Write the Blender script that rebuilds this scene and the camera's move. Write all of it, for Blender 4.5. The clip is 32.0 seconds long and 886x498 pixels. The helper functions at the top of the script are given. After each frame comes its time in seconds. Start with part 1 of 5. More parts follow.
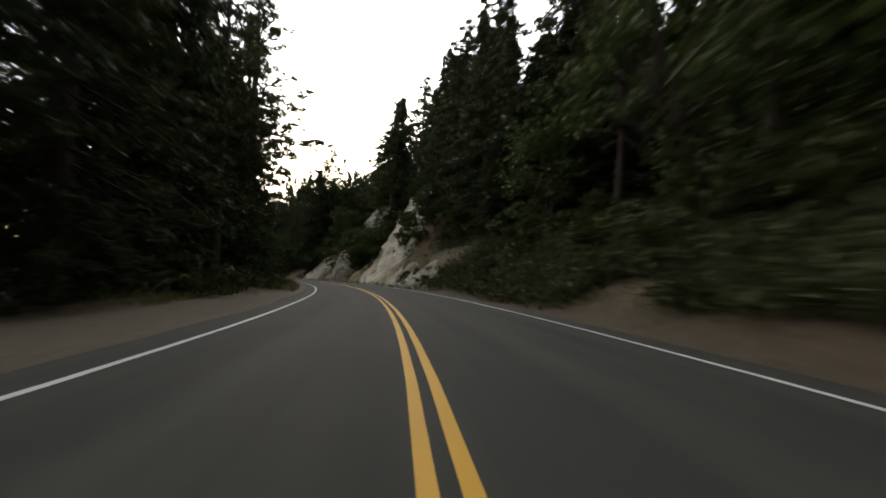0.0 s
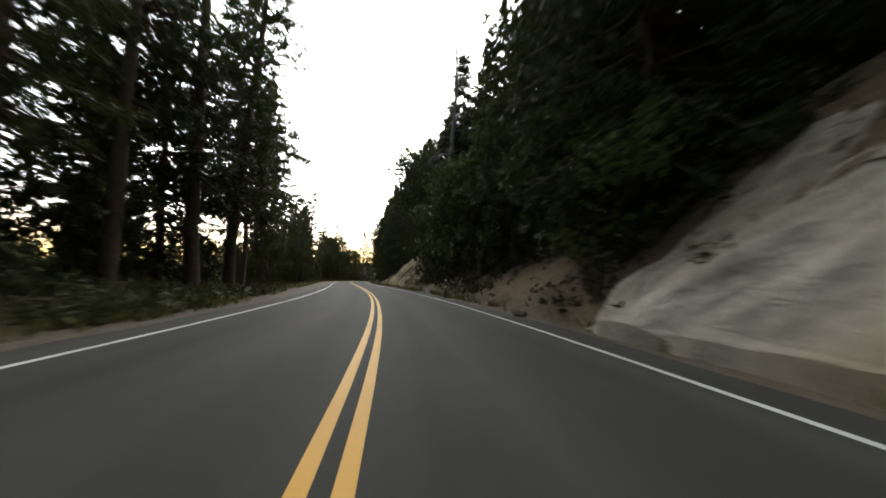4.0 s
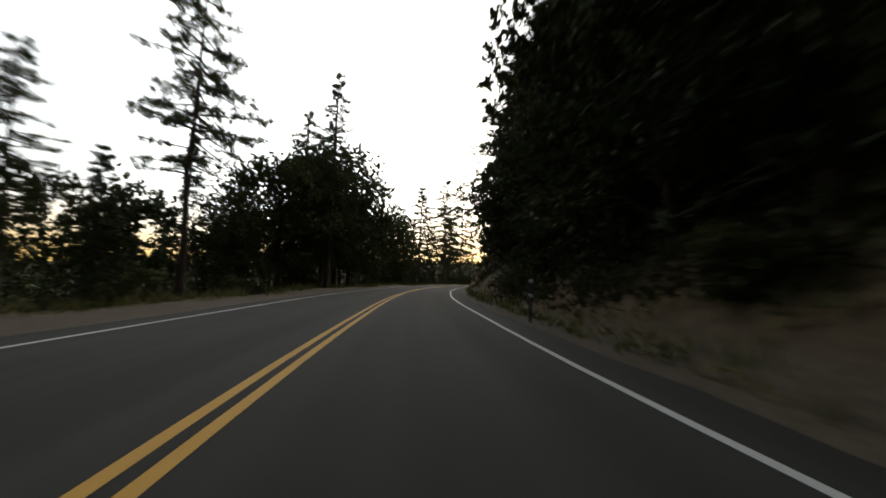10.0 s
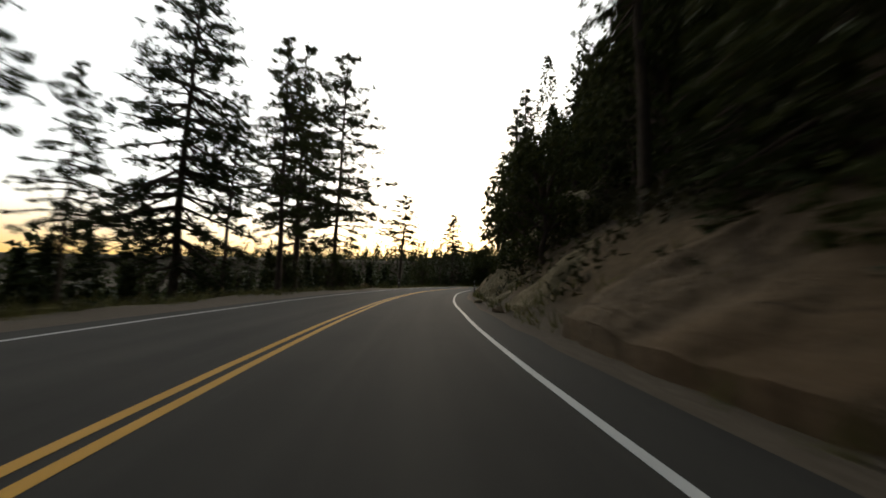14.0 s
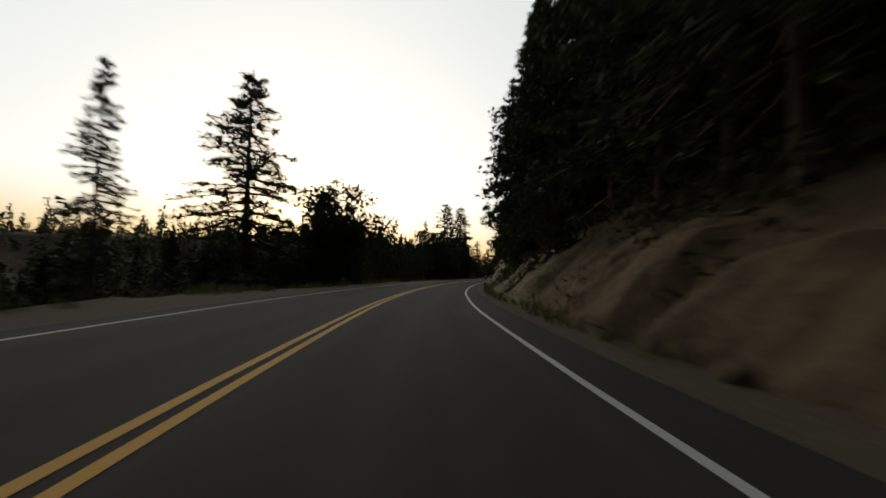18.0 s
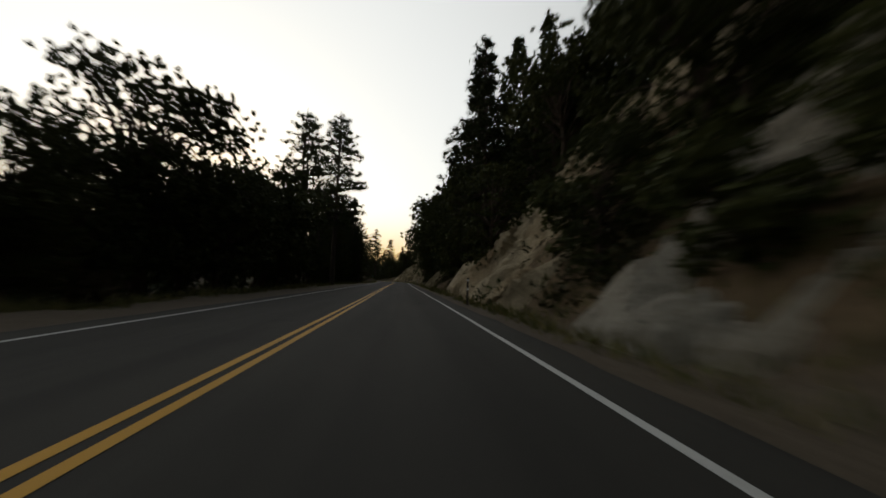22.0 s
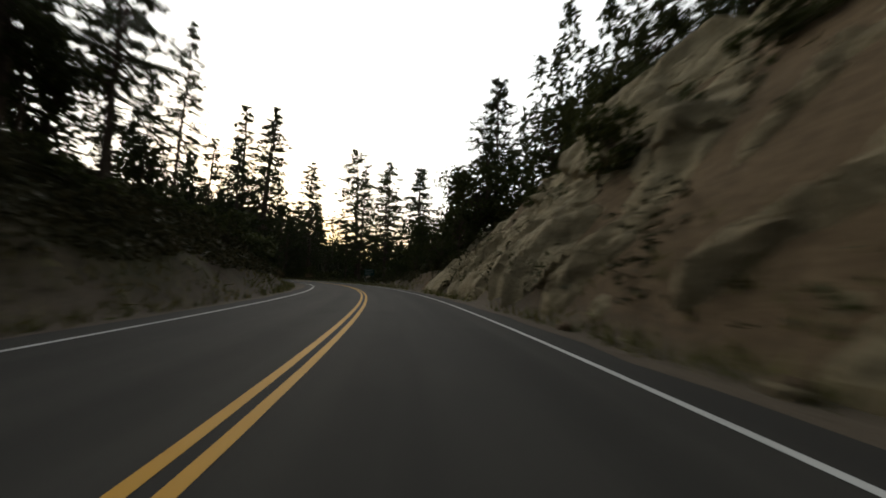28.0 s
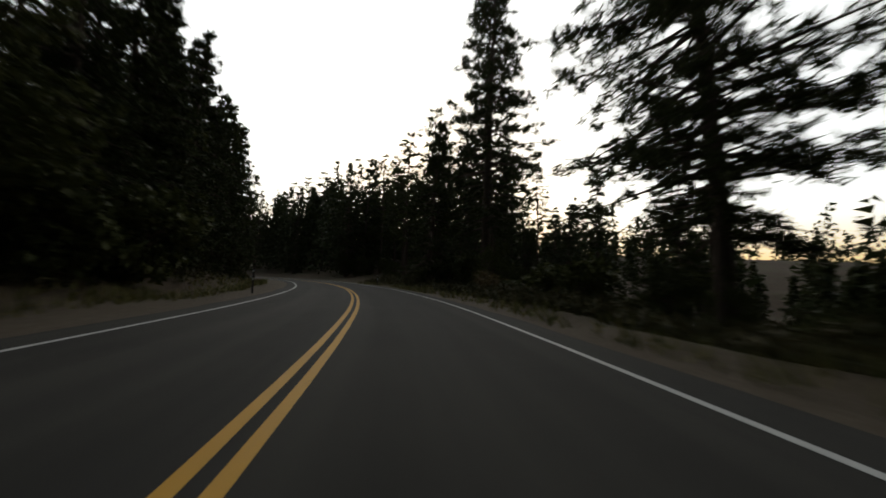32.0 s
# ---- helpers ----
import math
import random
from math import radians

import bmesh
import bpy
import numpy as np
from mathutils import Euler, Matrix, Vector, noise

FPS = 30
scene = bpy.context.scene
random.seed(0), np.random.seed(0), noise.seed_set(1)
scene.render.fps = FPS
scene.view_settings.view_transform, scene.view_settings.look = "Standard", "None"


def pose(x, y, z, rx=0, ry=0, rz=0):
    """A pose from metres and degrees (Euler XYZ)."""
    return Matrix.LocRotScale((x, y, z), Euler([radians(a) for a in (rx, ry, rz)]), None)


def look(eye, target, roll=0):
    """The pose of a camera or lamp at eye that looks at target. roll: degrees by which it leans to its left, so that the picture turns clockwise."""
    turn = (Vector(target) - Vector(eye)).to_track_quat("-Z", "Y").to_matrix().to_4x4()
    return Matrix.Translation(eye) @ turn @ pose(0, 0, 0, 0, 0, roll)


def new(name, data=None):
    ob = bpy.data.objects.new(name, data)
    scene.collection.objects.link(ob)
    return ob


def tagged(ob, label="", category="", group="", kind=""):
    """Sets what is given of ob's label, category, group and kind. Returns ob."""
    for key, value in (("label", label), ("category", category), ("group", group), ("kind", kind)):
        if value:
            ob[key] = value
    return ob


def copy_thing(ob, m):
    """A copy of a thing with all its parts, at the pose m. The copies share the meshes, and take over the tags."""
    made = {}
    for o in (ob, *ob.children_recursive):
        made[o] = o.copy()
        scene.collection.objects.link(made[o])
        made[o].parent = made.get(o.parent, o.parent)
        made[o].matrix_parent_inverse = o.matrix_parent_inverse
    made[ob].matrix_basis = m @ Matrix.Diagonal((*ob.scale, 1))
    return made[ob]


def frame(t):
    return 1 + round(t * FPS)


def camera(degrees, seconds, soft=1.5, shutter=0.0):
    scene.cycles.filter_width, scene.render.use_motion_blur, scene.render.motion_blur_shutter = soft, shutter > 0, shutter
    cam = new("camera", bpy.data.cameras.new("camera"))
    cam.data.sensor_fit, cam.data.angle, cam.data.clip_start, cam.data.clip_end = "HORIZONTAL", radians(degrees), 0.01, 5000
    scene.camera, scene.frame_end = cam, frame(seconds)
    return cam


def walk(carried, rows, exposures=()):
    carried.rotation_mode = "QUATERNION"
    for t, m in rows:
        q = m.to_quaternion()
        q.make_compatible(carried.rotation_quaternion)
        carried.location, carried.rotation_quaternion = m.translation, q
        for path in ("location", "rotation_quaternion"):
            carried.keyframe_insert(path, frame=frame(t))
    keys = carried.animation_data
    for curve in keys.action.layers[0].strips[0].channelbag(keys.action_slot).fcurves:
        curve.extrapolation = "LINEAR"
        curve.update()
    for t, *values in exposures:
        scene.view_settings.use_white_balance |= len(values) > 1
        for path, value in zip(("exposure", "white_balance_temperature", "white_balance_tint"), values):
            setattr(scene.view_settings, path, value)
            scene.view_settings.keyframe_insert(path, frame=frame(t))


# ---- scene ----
# ---------------------------------------------------------------- camera
cam = camera(96.2, 32.0, soft=1.7, shutter=0.5)
EYE_HEIGHT = 1.017
LEAN = 1.8
# seconds, x, y, turn to the left of +y, tilt upwards (degrees)
ROWS = [
    (0.0, 0.00, 0.00, -7.79, 4.28), (0.5, 0.04, 11.18, -3.47, 4.52), (1.0, -0.75, 22.04, 0.99, 4.25),
    (1.5, -2.27, 32.48, 4.69, 4.42), (2.0, -4.35, 42.42, 8.16, 4.51), (2.5, -6.95, 51.84, 11.93, 4.71),
    (3.0, -10.06, 60.72, 15.71, 4.58), (3.5, -13.58, 69.12, 19.04, 4.78), (4.0, -17.45, 77.08, 21.86, 4.65),
    (4.5, -21.56, 84.66, 24.34, 4.59), (5.0, -25.88, 91.90, 26.48, 4.58), (5.5, -30.36, 98.86, 28.14, 4.60),
    (6.0, -34.94, 105.63, 29.19, 4.69), (6.5, -39.58, 112.29, 29.69, 5.25), (7.0, -44.23, 118.89, 29.86, 5.45),
    (7.5, -48.90, 125.45, 30.11, 4.91), (8.0, -53.53, 131.96, 30.01, 4.49), (8.5, -58.11, 138.42, 29.82, 4.50),
    (9.0, -62.62, 144.82, 29.71, 4.85), (9.5, -67.10, 151.21, 29.40, 4.64), (10.0, -71.57, 157.68, 29.11, 4.47),
    (10.5, -76.08, 164.33, 28.29, 4.47), (11.0, -80.56, 171.27, 26.64, 4.37), (11.5, -84.89, 178.54, 24.03, 4.49),
    (12.0, -88.90, 186.13, 20.84, 4.28), (12.5, -92.52, 193.95, 18.06, 4.37), (13.0, -95.79, 201.87, 15.91, 4.45),
    (13.5, -98.75, 209.87, 13.85, 4.64), (14.0, -101.40, 217.99, 11.54, 4.64), (14.5, -103.73, 226.30, 8.88, 4.67),
    (15.0, -105.67, 234.80, 5.98, 4.73), (15.5, -107.20, 243.47, 3.28, 4.64), (16.0, -108.34, 252.25, 0.62, 4.53),
    (16.5, -109.06, 261.06, -2.12, 4.43), (17.0, -109.35, 269.87, -4.89, 4.24), (17.5, -109.23, 278.61, -7.54, 3.83),
    (18.0, -108.72, 287.31, -10.00, 3.83), (18.5, -107.81, 296.02, -12.84, 4.27), (19.0, -106.40, 304.78, -16.15, 4.49),
    (19.5, -104.46, 313.70, -19.31, 4.95), (20.0, -101.97, 322.84, -21.99, 4.87), (20.5, -99.03, 332.26, -23.52, 4.88),
    (21.0, -95.81, 341.97, -24.00, 4.71), (21.5, -92.44, 351.91, -24.34, 4.42), (22.0, -88.96, 361.96, -24.60, 4.54),
    (22.5, -85.47, 372.05, -24.47, 4.97), (23.0, -82.03, 382.13, -23.97, 4.93), (23.5, -78.69, 392.16, -23.69, 4.80),
    (24.0, -75.41, 402.12, -23.61, 4.69), (24.5, -72.16, 411.98, -23.77, 4.28), (25.0, -68.87, 421.78, -24.11, 4.39),
    (25.5, -65.55, 431.56, -24.26, 4.68), (26.0, -62.21, 441.37, -24.20, 4.61), (26.5, -58.90, 451.24, -23.76, 4.59),
    (27.0, -55.69, 461.18, -22.78, 4.60), (27.5, -52.72, 471.19, -21.12, 4.66), (28.0, -50.12, 481.25, -18.75, 4.46),
    (28.5, -48.00, 491.31, -15.92, 4.22), (29.0, -46.43, 501.33, -12.62, 4.03), (29.5, -45.48, 511.27, -9.20, 4.26),
    (30.0, -45.13, 521.06, -5.77, 4.30), (30.5, -45.36, 530.64, -2.30, 4.32), (31.0, -46.12, 539.94, 0.80, 4.30),
    (31.5, -47.35, 548.95, 3.98, 4.33), (32.0, -49.08, 557.64, 7.64, 4.18)]


def carried_pose(x, y, turn, tilt):
    a, b = radians(turn), radians(tilt)
    way = Vector((-math.sin(a) * math.cos(b), math.cos(a) * math.cos(b), math.sin(b)))
    eye = Vector((x, y, EYE_HEIGHT))
    return look(eye, eye + 10 * way, LEAN)


walk(cam, [(t, carried_pose(x, y, a, b)) for t, x, y, a, b in ROWS],
     exposures=[(t, e, 6500, 8) for t, e in ((0.0, 1.1), (1.0, 1.6), (2.0, 1.75), (3.0, 1.8), (6.0, 1.1), (7.0, 1.05), (9.0, 0.45), (11.0, 0.15), (13.0, -0.15), (15.0, -0.4), (18.0, -1.2), (20.0, -1.28), (23.0, -1.0), (25.5, -0.5), (28.0, -0.3), (30.0, -0.6), (32.0, -0.6))])

# ---------------------------------------------------------------- light
SUN_AZIMUTH = 8.0      # degrees to the left of +y
SUN_HEIGHT = 9.0
world = bpy.data.worlds.new("dusk_sky")
scene.world = world
world.use_nodes = True
wn = world.node_tree
sky = wn.nodes.new("ShaderNodeTexSky")
sky.sky_type = "NISHITA"
sky.sun_disc = False
sky.sun_elevation = radians(SUN_HEIGHT)
sky.sun_rotation = radians(-SUN_AZIMUTH)
sky.air_density, sky.dust_density, sky.ozone_density = 1.0, 2.6, 1.0
wn.nodes["Background"].inputs["Strength"].default_value = 0.15
# thin high cloud, brightest towards the set sun and falling off evenly to the far side of the sky
a, b = radians(SUN_AZIMUTH), radians(SUN_HEIGHT)
way = wn.nodes.new("ShaderNodeTexCoord")
west = wn.nodes.new("ShaderNodeVectorMath")
west.operation = "DOT_PRODUCT"
west.inputs[1].default_value = (-math.sin(a), math.cos(a), 0.0)
wn.links.new(way.outputs["Generated"], west.inputs[0])
fall = wn.nodes.new("ShaderNodeMapRange")
fall.interpolation_type = "SMOOTHSTEP"
for k, v in enumerate((-0.32, 1.0, 0.1, 3.1)):
    fall.inputs[1 + k].default_value = v
wn.links.new(west.outputs["Value"], fall.inputs[0])
cloud = wn.nodes.new("ShaderNodeVectorMath")
cloud.operation = "SCALE"
cloud.inputs[0].default_value = (7.4, 7.4, 7.3)
wn.links.new(fall.outputs[0], cloud.inputs["Scale"])
haze = wn.nodes.new("ShaderNodeMix")
haze.data_type = "RGBA"
haze.inputs[0].default_value = 0.55
# the low sky is dimmer and yellow through the thick air
up = wn.nodes.new("ShaderNodeSeparateXYZ")
wn.links.new(way.outputs["Generated"], up.inputs[0])
low = wn.nodes.new("ShaderNodeMapRange")
low.interpolation_type = "SMOOTHSTEP"
for k, v in enumerate((0.0, 0.19, 0.0, 1.0)):
    low.inputs[1 + k].default_value = v
wn.links.new(up.outputs["Z"], low.inputs[0])
dusk = wn.nodes.new("ShaderNodeMix")
dusk.data_type = "RGBA"
dusk.inputs[6].default_value, dusk.inputs[7].default_value = (0.66, 0.39, 0.075, 1), (1.0, 1.0, 0.985, 1)
wn.links.new(low.outputs[0], dusk.inputs[0])
glow = wn.nodes.new("ShaderNodeMix")
glow.data_type, glow.blend_type = "RGBA", "MULTIPLY"
glow.inputs[0].default_value = 1.0
wn.links.new(cloud.outputs[0], glow.inputs[6])
wn.links.new(dusk.outputs[2], glow.inputs[7])
wn.links.new(sky.outputs[0], haze.inputs[6])
wn.links.new(glow.outputs[2], haze.inputs[7])
wn.links.new(haze.outputs[2], wn.nodes["Background"].inputs["Color"])
sun = new("sun", bpy.data.lights.new("sun", "SUN"))
sun.data.energy, sun.data.angle, sun.data.color = 0.15, radians(15), (1.0, 0.86, 0.7)
sun.matrix_world = look((0, 0, 50), Vector((0, 0, 50)) - Vector((-math.sin(a) * math.cos(b), math.cos(a) * math.cos(b), math.sin(b))))


# ---------------------------------------------------------------- materials
def material(name, rough=0.8, metal=0.0):
    m = bpy.data.materials.new(name)
    m.use_nodes = True
    nt = m.node_tree
    bsdf = nt.nodes["Principled BSDF"]
    bsdf.inputs["Roughness"].default_value = rough
    bsdf.inputs["Metallic"].default_value = metal
    bsdf.inputs["Specular IOR Level"].default_value = 0.2
    return m, nt, bsdf


def node(nt, kind, **values):
    n = nt.nodes.new(kind)
    for key, value in values.items():
        n.inputs[key.replace("_", " ")].default_value = value
    return n


def noise_fac(nt, scale, detail=4.0, rough=0.6, coords=None):
    n = node(nt, "ShaderNodeTexNoise", Scale=scale, Detail=detail, Roughness=rough)
    if coords is None:
        coords = nt.nodes.new("ShaderNodeTexCoord").outputs["Object"]
    nt.links.new(coords, n.inputs["Vector"])
    return n.outputs[0]


def ramp(nt, fac, stops):
    r = nt.nodes.new("ShaderNodeValToRGB")
    els = r.color_ramp.elements
    while len(els) < len(stops):
        els.new(0.5)
    for e, (p, c) in zip(els, stops):
        e.position, e.color = p, (*c, 1) if len(c) == 3 else c
    nt.links.new(fac, r.inputs[0])
    return r.outputs[0]


def mix(nt, fac, one, two, how="MIX"):
    m = nt.nodes.new("ShaderNodeMix")
    m.data_type, m.blend_type = "RGBA", how
    for sock, val in ((m.inputs[0], fac), (m.inputs[6], one), (m.inputs[7], two)):
        if isinstance(val, bpy.types.NodeSocket):
            nt.links.new(val, sock)
        elif isinstance(val, tuple):
            sock.default_value = (*val, 1)
        else:
            sock.default_value = val
    return m.outputs[2]


def bump(nt, bsdf, height, strength=0.4, dist=0.05):
    b = node(nt, "ShaderNodeBump", Strength=strength, Distance=dist)
    nt.links.new(height, b.inputs["Height"])
    nt.links.new(b.outputs[0], bsdf.inputs["Normal"])


def simple(name, c1, c2, scale, rough=0.85, fine=0.0, bumped=0.3, metal=0.0):
    m, nt, bsdf = material(name, rough, metal)
    f = noise_fac(nt, scale)
    col = ramp(nt, f, [(0.3, c1), (0.7, c2)])
    if fine:
        g = noise_fac(nt, fine, 6.0, 0.7)
        col = mix(nt, 0.5, col, ramp(nt, g, [(0.3, tuple(v * 0.55 for v in c1)), (0.75, tuple(min(1, v * 1.4) for v in c2))]))
        bump(nt, bsdf, g, bumped)
    nt.links.new(col, bsdf.inputs["Base Color"])
    return m


def foliage(name, dark, light, rough=0.65):
    m, nt, bsdf = material(name, rough)
    bsdf.inputs["Specular IOR Level"].default_value = 0.12
    info = nt.nodes.new("ShaderNodeObjectInfo").outputs["Random"]
    geo = nt.nodes.new("ShaderNodeNewGeometry").outputs["Random Per Island"]
    col = mix(nt, geo, dark, light)
    col = mix(nt, info, mix(nt, 1.0, col, (0.78, 0.78, 0.72), "MULTIPLY"), mix(nt, 1.0, col, (1.2, 1.12, 0.95), "MULTIPLY"))
    nt.links.new(col, bsdf.inputs["Base Color"])
    tr = nt.nodes.new("ShaderNodeBsdfTranslucent")
    nt.links.new(col, tr.inputs["Color"])
    ms = node(nt, "ShaderNodeMixShader", Fac=0.15)
    nt.links.new(bsdf.outputs[0], ms.inputs[1])
    nt.links.new(tr.outputs[0], ms.inputs[2])
    nt.links.new(ms.outputs[0], nt.nodes["Material Output"].inputs["Surface"])
    return m


PINE_NEEDLES = foliage("pine_needles", (0.033, 0.044, 0.016), (0.072, 0.082, 0.03))
FIR_NEEDLES = foliage("fir_needles", (0.028, 0.039, 0.015), (0.062, 0.073, 0.028))
OAK_LEAVES = foliage("oak_leaves", (0.037, 0.048, 0.015), (0.088, 0.096, 0.034))
# greens of the first stretch, with haze and glare put in as lighter colour
HAZED_ALDER_LEAVES = foliage("hazed_alder_leaves", (0.06, 0.085, 0.026), (0.12, 0.145, 0.05))
HAZED_NEEDLES = foliage("hazed_needles", (0.05, 0.07, 0.027), (0.1, 0.12, 0.05))
SHRUB_LEAVES = foliage("shrub_leaves", (0.045, 0.06, 0.025), (0.11, 0.12, 0.05))
DRY_BRUSH = foliage("dry_brush", (0.1, 0.075, 0.045), (0.2, 0.16, 0.09))
GRASS = foliage("verge_grass", (0.07, 0.09, 0.03), (0.2, 0.18, 0.08))
BARK = simple("bark", (0.045, 0.035, 0.028), (0.12, 0.085, 0.06), 3.0, 0.95, 22.0, 0.8)
DEAD_WOOD = simple("dead_wood", (0.12, 0.11, 0.1), (0.22, 0.2, 0.18), 2.0, 0.9, 18.0, 0.5)


def rock_material(name, pale, mid, rust):
    m, nt, bsdf = material(name, 0.92)
    co = nt.nodes.new("ShaderNodeTexCoord").outputs["Object"]

    def stretched(scale, turn):
        mp = nt.nodes.new("ShaderNodeMapping")
        mp.inputs["Scale"].default_value = scale
        mp.inputs["Rotation"].default_value = turn
        nt.links.new(co, mp.inputs["Vector"])
        return mp.outputs[0]

    big = noise_fac(nt, 0.17, 4.0, 0.55)
    patch = noise_fac(nt, 0.75, 9.0, 0.66)
    grain = noise_fac(nt, 9.0, 6.0, 0.75)
    streak = noise_fac(nt, 1.0, 7.0, 0.62, stretched((1.0, 1.0, 0.16), (0.35, 0.0, 0.0)))
    band = noise_fac(nt, 1.0, 5.0, 0.6, stretched((0.22, 0.22, 1.5), (0.5, 0.35, 0.0)))
    col = ramp(nt, patch, [(0.34, mid), (0.6, pale)])
    col = mix(nt, ramp(nt, big, [(0.46, (0, 0, 0)), (0.7, (0.75, 0.75, 0.75))]), col, rust)
    col = mix(nt, ramp(nt, streak, [(0.52, (0, 0, 0)), (0.72, (0.6, 0.6, 0.6))]), col, tuple(v * 0.38 for v in mid))
    col = mix(nt, ramp(nt, band, [(0.55, (0, 0, 0)), (0.75, (0.4, 0.4, 0.4))]), col, tuple(v * 0.55 for v in rust))
    col = mix(nt, 0.45, col, mix(nt, 1.0, col, ramp(nt, grain, [(0.3, (0.45, 0.45, 0.45)), (0.7, (1.35, 1.33, 1.3))]), "MULTIPLY"))
    warped = node(nt, "ShaderNodeMix")
    warped.data_type = "VECTOR"
    warped.inputs[0].default_value = 0.22
    turb = node(nt, "ShaderNodeTexNoise", Scale=0.9, Detail=4.0)
    nt.links.new(co, turb.inputs["Vector"])
    nt.links.new(co, warped.inputs[4])
    nt.links.new(turb.outputs["Color"], warped.inputs[5])
    vor = node(nt, "ShaderNodeTexVoronoi", Scale=0.62)
    vor.feature = "DISTANCE_TO_EDGE"
    nt.links.new(warped.outputs[1], vor.inputs["Vector"])
    crack = ramp(nt, vor.outputs["Distance"], [(0.0, (1, 1, 1)), (0.022, (0, 0, 0))])
    torn = mix(nt, 1.0, crack, ramp(nt, patch, [(0.45, (0, 0, 0)), (0.6, (0.55, 0.55, 0.55))]), "MULTIPLY")
    col = mix(nt, torn, col, tuple(v * 0.3 for v in mid))
    nt.links.new(col, bsdf.inputs["Base Color"])
    relief = nt.nodes.new("ShaderNodeMath")
    relief.operation = "MULTIPLY_ADD"
    nt.links.new(patch, relief.inputs[0])
    relief.inputs[1].default_value = 2.0
    nt.links.new(grain, relief.inputs[2])
    bump(nt, bsdf, relief.outputs[0], 0.9, 0.16)
    return m


GRANITE = rock_material("pale_granite", (0.66, 0.6, 0.49), (0.5, 0.44, 0.345), (0.43, 0.32, 0.2))
TAN_ROCK = rock_material("tan_granite", (0.43, 0.355, 0.22), (0.255, 0.212, 0.127), (0.26, 0.198, 0.108))
LIGHT_ROCK = rock_material("light_granite", (0.58, 0.48, 0.32), (0.41, 0.33, 0.21), (0.38, 0.255, 0.13))
BROWN_ROCK = rock_material("brown_rock", (0.27, 0.195, 0.12), (0.155, 0.112, 0.07), (0.19, 0.118, 0.06))
GREY_ROCK = rock_material("grey_rock", (0.43, 0.395, 0.325), (0.28, 0.25, 0.2), (0.31, 0.25, 0.17))


def ground_material():
    m, nt, bsdf = material("hillside_soil", 0.95)
    big = noise_fac(nt, 0.12, 4.0)
    small = noise_fac(nt, 3.0, 7.0, 0.7)
    duff = ramp(nt, small, [(0.3, (0.03, 0.022, 0.014)), (0.7, (0.09, 0.062, 0.036))])
    grassy = ramp(nt, small, [(0.3, (0.03, 0.036, 0.014)), (0.7, (0.09, 0.085, 0.04))])
    floor = mix(nt, ramp(nt, big, [(0.48, (0, 0, 0)), (0.66, (0.8, 0.8, 0.8))]), duff, grassy)
    cut = ramp(nt, small, [(0.25, (0.06, 0.041, 0.022)), (0.7, (0.17, 0.119, 0.066))])
    gravel = ramp(nt, noise_fac(nt, 9.0, 6.0, 0.75), [(0.3, (0.055, 0.043, 0.03)), (0.7, (0.14, 0.112, 0.08))])
    at = nt.nodes.new("ShaderNodeAttribute")
    at.attribute_name = "cover"
    sep = nt.nodes.new("ShaderNodeSeparateColor")
    nt.links.new(at.outputs["Color"], sep.inputs[0])
    col = mix(nt, sep.outputs["Red"], floor, gravel)
    col = mix(nt, sep.outputs["Green"], col, cut)
    nt.links.new(col, bsdf.inputs["Base Color"])
    bump(nt, bsdf, small, 0.7, 0.1)
    return m


GROUND = ground_material()


def asphalt_material():
    m, nt, bsdf = material("worn_asphalt", 0.85)
    bsdf.inputs["Specular IOR Level"].default_value = 0.16
    uv = nt.nodes.new("ShaderNodeUVMap")
    uv.uv_map = "along"
    mp = nt.nodes.new("ShaderNodeMapping")
    mp.inputs["Scale"].default_value = (1.1, 0.04, 1)
    nt.links.new(uv.outputs[0], mp.inputs["Vector"])
    lanes = noise_fac(nt, 1.0, 4.0, 0.6, mp.outputs[0])
    grit = noise_fac(nt, 60.0, 3.0, 0.8)
    patch = noise_fac(nt, 0.35, 5.0)
    col = ramp(nt, lanes, [(0.32, (0.022, 0.021, 0.018)), (0.68, (0.05, 0.0475, 0.039))])
    col = mix(nt, 0.35, col, ramp(nt, grit, [(0.3, (0.014, 0.014, 0.013)), (0.7, (0.07, 0.065, 0.06))]))
    col = mix(nt, ramp(nt, patch, [(0.45, (0, 0, 0)), (0.7, (0.45, 0.45, 0.45))]), col, (0.028, 0.027, 0.025))
    # four faint wheel tracks, broken up by the patches
    across = nt.nodes.new("ShaderNodeSeparateXYZ")
    nt.links.new(uv.outputs[0], across.inputs[0])
    turn = nt.nodes.new("ShaderNodeMath")
    turn.operation = "MULTIPLY_ADD"
    turn.inputs[1].default_value, turn.inputs[2].default_value = 2 * math.pi / 1.8, -math.pi
    nt.links.new(across.outputs["X"], turn.inputs[0])
    wave = nt.nodes.new("ShaderNodeMath")
    wave.operation = "COSINE"
    nt.links.new(turn.outputs[0], wave.inputs[0])
    track = mix(nt, 1.0, ramp(nt, wave.outputs[0], [(0.2, (0, 0, 0)), (0.95, (0.5, 0.5, 0.5))]), ramp(nt, patch, [(0.35, (0.3, 0.3, 0.3)), (0.6, (1, 1, 1))]), "MULTIPLY")
    col = mix(nt, track, col, (0.021, 0.02, 0.0175))
    nt.links.new(col, bsdf.inputs["Base Color"])
    bump(nt, bsdf, grit, 0.35, 0.01)
    return m


ASPHALT = asphalt_material()


